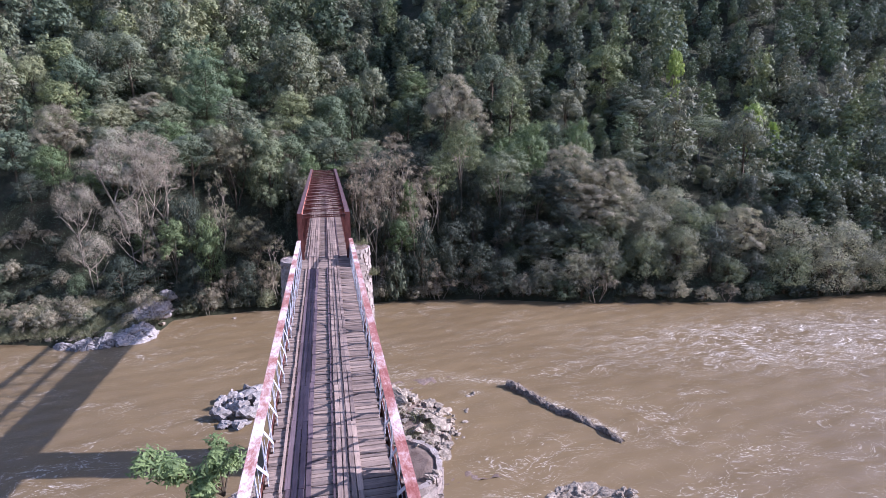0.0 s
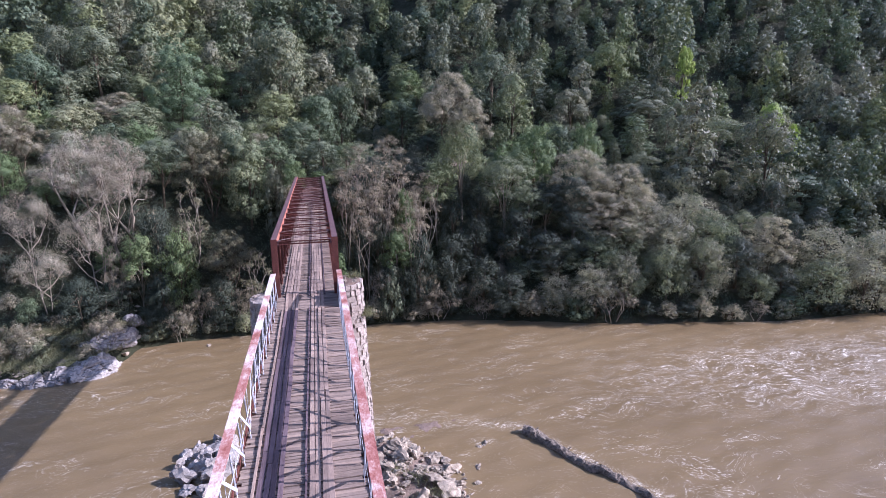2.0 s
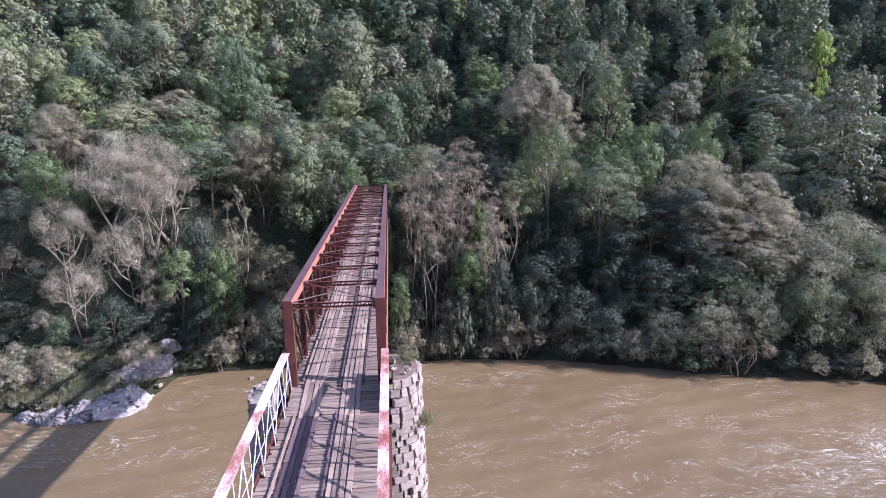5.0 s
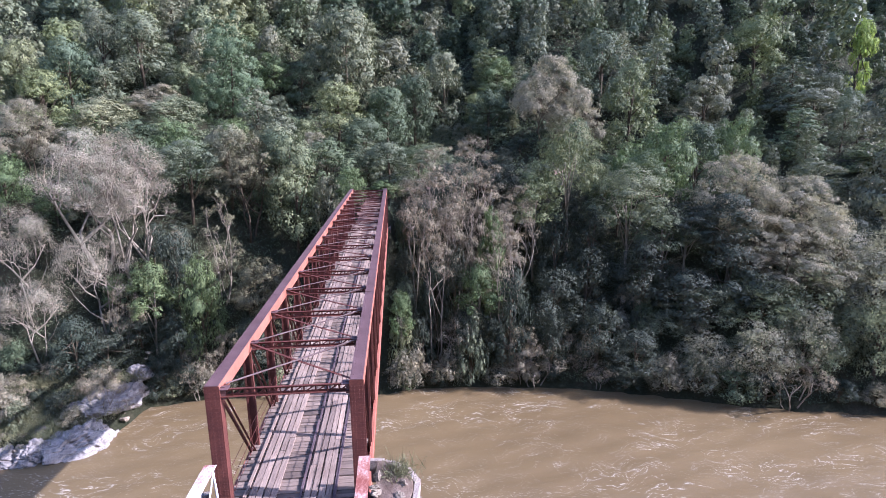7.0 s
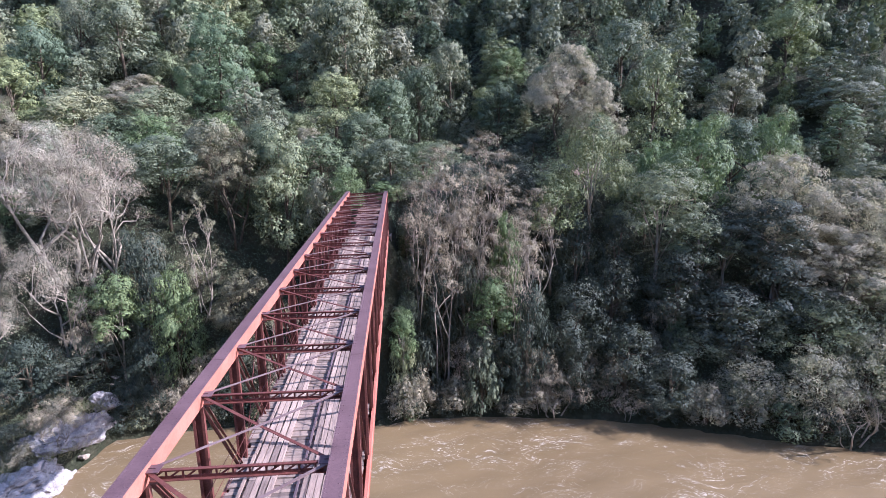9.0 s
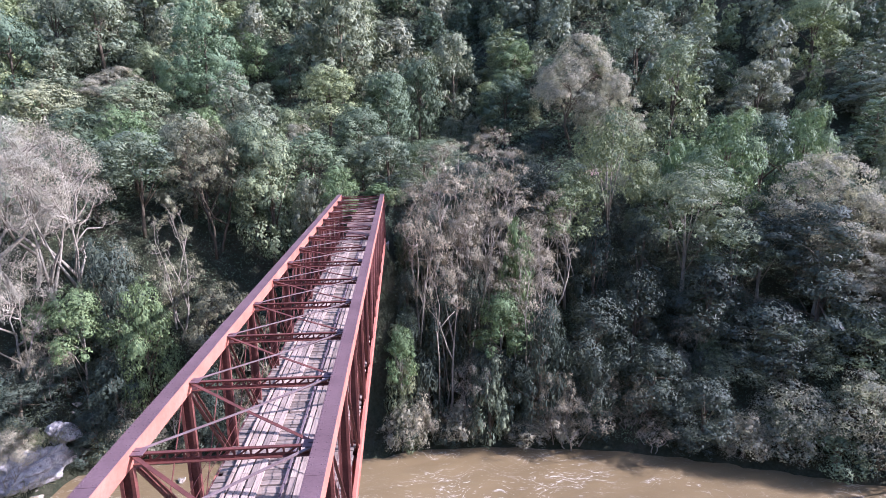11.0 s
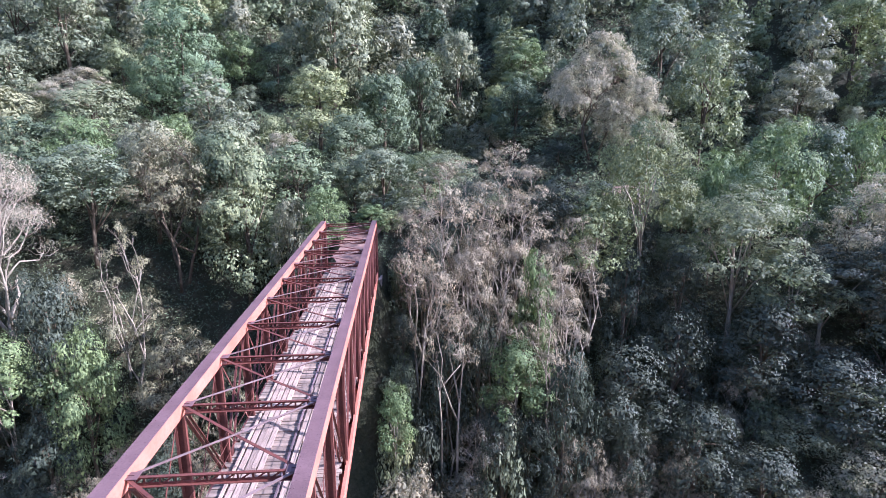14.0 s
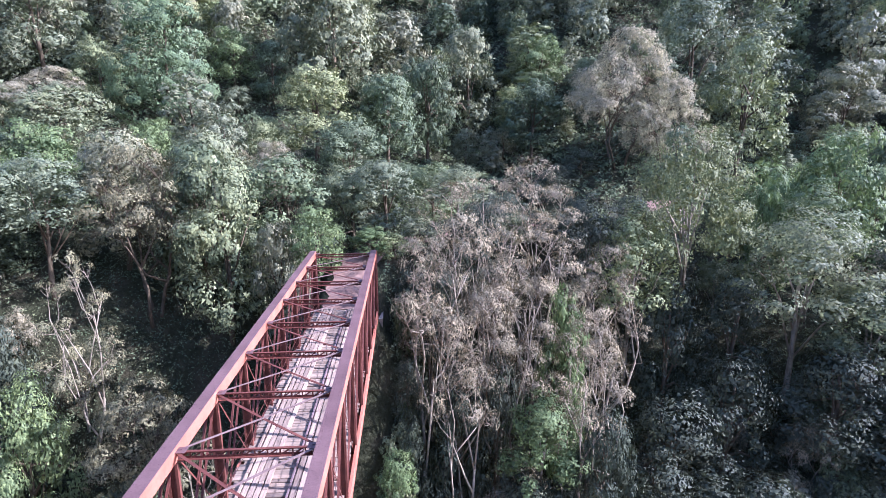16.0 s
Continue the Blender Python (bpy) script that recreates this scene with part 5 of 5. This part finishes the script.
def woods():
    """Fills the slope between them: single trees in front, one joined wood behind."""
    r = np.random.default_rng(23)
    far = []
    for i in range(8):
        lb = column(r, 12.5, 7.5, 15) if i % 2 == 0 else dome(r, 10.0 + 0.5 * i, 8.5, 13)
        far.append(crown_mesh(r, lb, 2200, 0.38, 0.75, 0.25 if i % 2 == 0 else 0.0, -0.5, 0.26, 0.66))
    vs, fs, seeds, base, single = [], [], [], 0, 0
    # shaded hollows where nothing tall stands
    spots = np.array(taken + [(-17.0, 147.0, 5.0), (-12.0, 150.0, 4.0), (22.0, 131.0, 5.0), (27.0, 128.0, 4.0), (12.0, 134.0, 4.0), (12.5, 140.5, 3.5), (7.5, 137.0, 3.5), (-10.5, 107.5, 4.5), (-24.5, 111.0, 3.5), (-14.5, 109.0, 4.5), (-19.5, 110.5, 3.5), (-9.0, 147.0, 4.5), (-4.0, 151.0, 3.5), (11.0, 115.8, 2.5), (15.5, 116.0, 2.5)])
    road_line = np.array([[p[0] + (q[0] - p[0]) * t / 8, p[1] + (q[1] - p[1]) * t / 8] for p, q in zip(ROAD, ROAD[1:]) for t in range(9)])
    for trial in range(9000):
        px, py = r.uniform(-135, 270), r.uniform(60, 222)
        d = py - float(np.interp(px, SHORE_X, SHORE_Y))
        if d < 3.0 or d > 122 or px > 30 + (py + 4) * 1.10 or px < -8 - (py + 4) * 0.52:
            continue
        if abs(px) < 5.0 and py < 108.5:
            continue
        if px < 42 and np.min(np.hypot(road_line[:, 0] - px, road_line[:, 1] - py)) < (4.4 if px < 9 else 2.6):
            continue
        low = d < 18 + 4 * r.random()
        s = r.uniform(0.55, 0.9) if low else float(np.clip(r.lognormal(0.08, 0.40), 0.5, 2.1))
        gaps = d > 34 and px > 6
        if gaps:
            s *= 0.82
        rad = 8.0 * s * 0.36
        if np.any((spots[:, 0] - px) ** 2 + (spots[:, 1] - py) ** 2 < ((0.72 if low else 1.10 if gaps else 0.88 if d < 62 else 0.95) * (spots[:, 2] + rad)) ** 2):
            continue
        spots = np.vstack([spots, (px, py, rad)])
        if -75 < px < 100 and d < 62 and single < 330:
            q = r.random()
            tall = r.uniform(0.85, 1.25)
            if d < 11 and px < -4:
                plant(("shrub1", "shrub1", "bare_small", "dusk0")[r.integers(0, 4)], px, py, r.uniform(0.8, 1.2))
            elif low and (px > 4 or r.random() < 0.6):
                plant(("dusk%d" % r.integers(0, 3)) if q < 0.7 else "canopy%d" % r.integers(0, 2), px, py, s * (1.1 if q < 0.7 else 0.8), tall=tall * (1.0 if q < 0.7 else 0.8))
            elif q < 0.045:
                plant("brown%d" % r.integers(0, 2), px, py, s * 0.65, tall=1.2)
            elif q < (0.62 if gaps else 0.30):
                plant("vine%d" % r.integers(0, 3), px, py, s * 1.05, tall=0.9 * tall)
            elif q < 0.43:
                plant("bright", px, py, s * 0.9, tall=tall)
            elif q < 0.52 and d < 36:
                plant("canopy%d" % r.integers(0, 3), px, py, s * 0.95, tall=0.8 * tall)
            else:
                plant("dome%d" % r.integers(0, 5), px, py, s, tall=tall)
            single += 1
            continue
        v, f = far[2 * r.integers(0, 4) if gaps and r.random() < 0.7 else r.integers(0, 8)]
        a = r.uniform(0, 6.28)
        ca, sa = math.cos(a) * s, math.sin(a) * s
        vs.append(np.stack([v[:, 0] * ca - v[:, 1] * sa + px, v[:, 0] * sa + v[:, 1] * ca + py, v[:, 2] * s * r.uniform(0.85, 1.3) + float(land(px, py))], 1))
        fs.append(f + base)
        base += len(v)
        seeds.append(np.full(len(v), np.clip(0.5 + 0.22 * float(fbm(px, py, 0.04)) + r.uniform(-0.4, 0.4), 0, 1), np.float32))
    me = mesh_np("woodland", np.concatenate(vs), np.concatenate(fs), LEAF_FAR)
    at = me.attributes.new("tree_seed", "FLOAT", "POINT")
    at.data.foreach_set("value", np.concatenate(seeds))
    thing("woodland", (0, 0, 0), "dense dark green subtropical forest on the slope", "forest", kind="stuff", data=me)


woods()


def undergrowth():
    """Low leaves that cover the slope between the stems."""
    r = np.random.default_rng(41)
    n = 260000
    x = np.where(r.random(n) < 0.7, r.uniform(-58, 75, n), r.uniform(-70, 140, n))
    shore = np.interp(x, SHORE_X, SHORE_Y)
    y = shore + 0.5 + np.where(r.random(n) < 0.55, 36 * r.random(n) ** 1.2, 36 + 66 * r.random(n))
    keep = ~((np.abs(x) < 3.4) & (y < 108))
    for (x0, y0, _), (x1, y1, _) in zip(ROAD, ROAD[1:]):
        t = np.clip(((x - x0) * (x1 - x0) + (y - y0) * (y1 - y0)) / ((x1 - x0) ** 2 + (y1 - y0) ** 2), 0, 1)
        keep &= np.hypot(x - x0 - t * (x1 - x0), y - y0 - t * (y1 - y0)) > 2.4
    keep &= ~((x < -27) & (y - shore < 5))
    x, y = x[keep], y[keep]
    hump = 0.7 + 0.7 * fbm(x, y, 0.55) + 0.4 * fbm(x + 9, y, 1.4)
    z = land(x, y) + np.clip(hump, 0.05, 2.4) * r.uniform(0.5, 1.0, len(x))
    nn = r.normal(size=(len(x), 3)) * 0.5 + np.array((0, -0.35, 0.8))
    nn /= np.linalg.norm(nn, axis=1, keepdims=True)
    v, f = leaves(r, np.stack([x, y, z], 1), nn, np.where(y - shore[keep] > 36, 0.5, 0.2)[:, None], 0.55)
    me = mesh_np("undergrowth", v, f, LEAF_FAR)
    at = me.attributes.new("tree_seed", "FLOAT", "POINT")
    at.data.foreach_set("value", np.repeat(np.clip(0.1 + 0.1 * fbm(x, y, 0.3), 0, 0.24), 3).astype(np.float32))
    thing("undergrowth", (0, 0, 0), "tangled green undergrowth covering the slope", "undergrowth", kind="stuff", data=me)


undergrowth()


# ---- rocks and the log ----
def rock_mesh(name, r, size, mat, flat=0.7):
    bm = bmesh.new()
    bmesh.ops.create_icosphere(bm, subdivisions=3, radius=1.0)
    off = Vector(r.uniform(-50, 50, 3))
    cuts = [(Vector(r.normal(size=3)).normalized(), r.uniform(0.34, 0.66)) for _ in range(9)]
    for v in bm.verts:
        p = v.co.copy()
        for n, h in cuts:
            e = p.dot(n) - h
            if e > 0:
                p -= n * e * 0.97
        p += p.normalized() * (0.22 * noise.noise(p * 1.8 + off) - 0.30 * abs(noise.noise(p * 2.6 + off)) + 0.16 * noise.noise(p * 6.0 + off))
        v.co = Vector((p.x * size[0], p.y * size[1], p.z * size[2] * flat))
    me = bpy.data.meshes.new(name)
    bm.to_mesh(me)
    bm.free()
    me.materials.append(mat)
    return me


rr = np.random.default_rng(31)
ROCKS = [rock_mesh("rock", rr, (1.0, rr.uniform(0.7, 1.0), rr.uniform(0.6, 0.9)), ROCK) for _ in range(8)]


PALE_ROCKS = [rock_mesh("rock", rr, (1.0, rr.uniform(0.7, 1.0), rr.uniform(0.7, 0.95)), BANK_ROCK) for _ in range(5)]


def rock(x, y, s, z=None, label="pale grey river boulder", group="river boulders", tall=1.0, shapes=ROCKS):
    ob = new("rock", shapes[int(rr.integers(0, len(shapes)))])
    z = WATER + 0.15 * s if z is None else z
    ob.matrix_basis = Matrix.Translation((x, y, z)) @ Euler((rr.uniform(-0.3, 0.3), rr.uniform(-0.3, 0.3), rr.uniform(0, 6.28))).to_matrix().to_4x4() @ Matrix.Diagonal((s, s, s * tall, 1))
    return tagged(ob, label, "rock", group)


# boulders at the foot of the far pier
for x, y, s in ((-13.5, 59.8, 1.5), (-12.0, 62.2, 1.6), (-13.1, 64.6, 1.3), (-10.6, 59.2, 1.6), (-9.9, 64.2, 1.5), (-14.5, 62.2, 1.1), (-8.8, 60.8, 1.7), (-11.4, 66.3, 1.2), (-12.9, 61.4, 1.3), (-11.0, 63.4, 1.6), (-9.7, 62.2, 1.7), (-14.1, 63.9, 0.9), (-11.4, 60.4, 1.5), (-10.8, 57.0, 1.3), (-12.6, 57.6, 1.0)):
    rock(x, y, s * 1.15, WATER + 0.3 * s, group="boulders by the pier", shapes=PALE_ROCKS)


# the heap of broken rock beside the pier, on a low mound of silt
HEAP_Y, HEAP_X = (42.5, 45.0, 47.5, 49.6, 53.5, 57.0, 60.3, 63.2), (7.0, 10.0, 12.4, 14.0, 13.8, 12.8, 9.6, 7.4)


def heap_mound(x, y):
    edge = np.interp(y, HEAP_Y, HEAP_X) - 0.6
    inner = np.clip((edge - x) / 3.0, -0.4, 1.0) * np.clip((y - 42) / 2.5, -0.3, 1) * np.clip((63.5 - y) / 2.5, -0.3, 1)
    return WATER - 0.05 + 0.75 * inner + 0.16 * fbm(x, y, 1.3)


thing("silt_bank", (0, 0, 0), "low bank of brown silt under the heaped rocks", "bank", kind="structure",
      data=sheet("silt_bank", np.arange(3.5, 16, 0.4), np.arange(41.5, 64.5, 0.4), heap_mound, DIRTY_TOP))
for i in range(150):
    y = 43.0 + 19.6 * rr.random()
    edge = float(np.interp(y, HEAP_Y, HEAP_X))
    x = 5.6 + (edge - 5.6) * rr.random() ** 0.8
    s = 0.30 + 1.15 * rr.random() ** 2.4
    rock(x, y, s, float(heap_mound(x, y)) + 0.10 * s + 0.25 * rr.random(), "small broken rock heaped beside the pier", "heaped rocks by the pier")
rubble = Solid()
for i in range(260):
    y = 43.0 + 19.6 * rr.random()
    x = 5.6 + (float(np.interp(y, HEAP_Y, HEAP_X)) - 5.2) * rr.random() ** 0.8
    s = 0.14 + 0.26 * rr.random()
    m = Matrix.Translation((x, y, float(heap_mound(x, y)) + 0.05)) @ Euler((rr.uniform(0, 3), rr.uniform(0, 3), 0)).to_matrix().to_4x4() @ Matrix.Diagonal((s, s * 0.8, s * 0.6, 1))
    rubble.add([m @ Vector(tuple(q * rr.uniform(0.75, 1.2))) for q in ICO[0]], [tuple(int(k) for k in f) for f in ICO[1]])
thing("rubble", (0, 0, 0), "small broken stones scattered between the pier rocks", "rubble", kind="stuff", data=rubble.mesh("rubble", ROCK))
rock(83.5, 86.0, 0.8, label="dark rock at the far bank")
rock(-17.5, 96.5, 0.5, label="small pale rock in the river")
for x, y, s in ((17.6, 58.6, 0.8), (16.8, 58.2, 0.6), (15.6, 54.8, 0.7), (15.0, 52.2, 0.5)):
    rock(x, y, s, WATER - 0.05, "dark rock breaking the current", "heaped rocks by the pier", 0.8)
# loose stones on the pier wings
for y0, top in ((48.3, 9.4), (13.0, 9.2)):
    for i in range(9 if y0 > 20 else 3):
        a = rr.uniform(0, 6.28)
        rock(3.25 + 0.45 * math.cos(a), y0 + 1.0 * math.sin(a), rr.uniform(0.13, 0.3), top - 0.02, "loose pale stone on the pier wing", "loose stones on the piers")
# the rocky bank: broad cracked slabs at the water, smaller stones behind
def slab(x, y, size, turn, z):
    bm = bmesh.new()
    bmesh.ops.create_icosphere(bm, subdivisions=5, radius=1.0)
    off = Vector((x * 3.1, y * 1.7, 0))
    cuts = [(Vector((rr.normal(), rr.normal(), abs(rr.normal()) * 0.8)).normalized(), rr.uniform(0.55, 0.85)) for _ in range(13)]
    for q in bm.verts:
        p = q.co.copy()
        for n, h in cuts:
            e = p.dot(n) - h
            if e > 0:
                p -= n * e * 0.92
        w = Vector((p.x * size[0], p.y * size[1], p.z * size[2]))
        d, _ = noise.voronoi(w * 0.55 + off)
        e, _ = noise.voronoi(w * 1.7 + off)
        crack = max(0.0, 1.0 - (d[1] - d[0]) / 0.10)
        small = max(0.0, 1.0 - (e[1] - e[0]) / 0.12)
        bulge = 0.34 * noise.noise(w * 0.6 + off) + 0.18 * noise.noise(w * 1.7 + off) + 0.08 * noise.noise(w * 4.5 + off) - 0.26 * crack - 0.09 * small + 0.18 * (0.5 - d[0])
        q.co = w + q.co * bulge * 1.4
    me = bpy.data.meshes.new("rock")
    bm.to_mesh(me)
    bm.free()
    me.materials.append(BANK_ROCK if y > 60 else ROCK)
    ob = new("rock", me)
    ob.matrix_basis = Matrix.Translation((x, y, z)) @ Matrix.Rotation(turn, 4, "Z")
    return tagged(ob, "broad pale cracked rock slab at the water's edge" if y > 60 else "flat brown rock just above the water", "rock", "bank slabs" if y > 60 else "flat rocks in the stream")


for x, y, sx, sy, sz, turn in ((-31.9, 90.6, 4.2, 3.0, 1.75, 1.05), (-30.3, 95.6, 3.9, 2.0, 1.5, 1.0), (-35.6, 88.4, 2.2, 1.7, 1.4, 0.8), (-33.6, 94.6, 2.4, 1.3, 1.2, 1.0), (-39.2, 87.6, 2.6, 1.5, 1.15, 0.3), (-42.0, 88.2, 1.6, 1.1, 0.8, 0.3), (-36.6, 91.4, 1.6, 1.0, 0.9, 0.6), (-29.0, 98.6, 1.6, 1.0, 0.9, 0.4)):
    slab(x, y, (sx * 1.15, sy * 1.2, sz * 1.15), turn, max(WATER + 0.25 * sz, float(land(x, y)) - 0.25 * sz))
slab(22.0, 37.4, (4.2, 1.7, 0.55), -0.15, WATER + 0.05)
slab(26.4, 36.4, (1.8, 1.0, 0.4), 0.1, WATER + 0.0)
for i in range(130):
    x = -27.6 - 17 * rr.random() ** 1.2
    y = float(np.interp(x, SHORE_X, SHORE_Y)) + 0.6 + 7.0 * rr.random()
    rock(x, y, 0.2 + 0.6 * rr.random() ** 2, float(land(x, y)) + 0.14, "pale broken stone on the river bank", "bank stones", 0.85)
for x, y, s in ((-34.6, 92.2, 1.2), (-38.2, 90.6, 1.1), (-31.6, 98.6, 1.0), (-40.8, 90.0, 0.9), (-45.4, 90.8, 0.8), (-33.0, 96.4, 1.0), (-47.5, 92.5, 1.0)):
    rock(x, y, s * 1.1, max(WATER + 0.1, float(land(x, y))) + 0.1, "pale fissured boulder on the river bank", "bank boulders", 0.85)


def grass_tuft(name, x, y, z, n, h, spread, mat, label):
    r = np.random.default_rng(int(abs(x * 31 + y * 7)))
    p = r.normal(size=(n, 3)) * np.array((spread, spread, 0.0))
    tip = r.normal(size=(n, 3)) * 0.5 + np.array((0, 0, 1.0))
    tip *= (h * r.uniform(0.5, 1.2, (n, 1)))
    s = np.cross(tip, r.normal(size=(n, 3)))
    s = s / np.linalg.norm(s, axis=1, keepdims=True) * h * 0.016
    v = np.stack([p - s, p + s, p + tip * 0.6 + s * 0.7, p + tip - np.array((0, 0, 0.15)) * h * r.uniform(0, 1, (n, 1))], 1).reshape(-1, 3)
    ob = thing(name, (x, y, z), label, "grass", "grass tufts", "stuff", mesh_np(name, v, np.arange(n * 4).reshape(-1, 4), mat))
    return ob


for x, y, s in ((8.0, 49.5, 1.0), (9.5, 53, 1.2), (7.5, 55, 1.0), (10.5, 50.5, 0.9), (8.6, 46.6, 1.1)):
    grass_tuft("grass", x, y, WATER + 0.7, 200, 0.7 * s, 0.5 * s, REED, "dry straw-coloured grass among the pier rocks")
for i in range(60):
    x = -30 - 27 * rr.random()
    y = np.interp(x, SHORE_X, SHORE_Y) + (1.0 if x < -43 else 3.4) + 8 * rr.random()
    grass_tuft("grass", x, float(y), float(land(x, y)), 900, 0.75, 1.25, LEAF_GREY if i % 4 == 0 else REED, "tall dry grass on the rocky bank")
grass_tuft("grass", 3.6, 48.9, 9.35, 420, 0.38, 0.3, REED, "dry grass growing on the pier wing")
grass_tuft("grass", 4.3, 47.6, 6.6, 400, 0.5, 0.3, REED, "grass growing from the pier joints")


def log():
    s = Solid()
    a, b = Vector((22.7, 59.8, WATER + 0.1)), Vector((31.0, 44.4, WATER + 0.0))
    n = 110
    r = random.Random(4)
    side = Vector((0.9, 0.43, 0))
    pts = [a.lerp(b, i / n) + side * (0.22 * math.sin(i * 0.10)) + Vector((0, 0, 0.10 * math.sin(i * 0.21) - (0.18 if 38 < i < 45 else 0))) for i in range(n + 1)]
    rad = [(0.66 + 0.05 * math.sin(i * 0.13 + 0.6)) * (1 - 0.40 * i / n) * r.uniform(0.96, 1.04) for i in range(n + 1)]
    s.tube(pts, rad, 12)
    bent = []
    for p in s.v:
        q = Vector(p)
        k = noise.noise(q * 0.7) * 0.22 + noise.noise(q * 1.5) * 0.12 + noise.noise(q * 2.9) * 0.09
        bent.append((q.x + 0.6 * k, q.y + 0.4 * noise.noise(q * 1.3 + Vector((9, 0, 0))), q.z + k))
    s.v = bent
    ob = thing("fallen_log", tuple(a), "long dark half-sunk log with rough bark", "log")
    part("trunk", s, WETROCK, ob, smooth=False)
    for i, ln in ((8, 0.7), (37, 0.5), (57, 0.5)):
        st = Solid()
        st.tube([pts[i], pts[i] + Vector((0.3, 0.2, ln * 0.6)), pts[i] + Vector((0.7, 0.2, ln))], [0.16, 0.11, 0.05], 6)
        part("branch_stub", st, WETROCK, ob)


log()


def pier_shrub():
    """The leafy shrub that grows out of the near pier."""
    r = np.random.default_rng(77)
    root = Vector((-3.7, 14.4, 7.9))
    ob = thing("shrub", tuple(root), "bright green leafy shrub growing out of the masonry", "shrub", "riverside shrubs")
    wood = Solid()
    ends = []
    for k in range(16):
        e = Vector((r.uniform(-6.4, -3.3), 14.6 + r.uniform(-0.5, 0.9), 0))
        e.z = 8.9 + 1.15 * r.random() - 0.12 * abs(e.x + 4.2)
        if k > 11:
            e = Vector((r.uniform(-5.0, -4.2), 14.3 + r.uniform(-0.4, 0.3), r.uniform(7.9, 8.9)))
        m = root.lerp(e, 0.5) + Vector((0, 0, 0.25))
        wood.tube([root, m, e], [0.045, 0.03, 0.012], 5)
        ends += [e, m.lerp(e, 0.6), e]
    part("stem", wood, BARK, ob)
    pts = np.array([tuple(e) for e in ends])
    n = 3000
    k = r.integers(0, len(pts), n)
    d = ball(r, n)
    p = pts[k] + d * r.uniform(0.1, 0.46, (n, 1))
    nn = d * 0.6 + r.normal(size=(n, 3)) * 0.3 + np.array((0.1, -0.2, 0.7))
    nn /= np.linalg.norm(nn, axis=1, keepdims=True)
    v, f = leaves(r, p, nn, 0.25, 0.28, 0.6)
    part("foliage", mesh_np("foliage", v, f, LEAF_YOUNG), LEAF_YOUNG, ob)


pier_shrub()
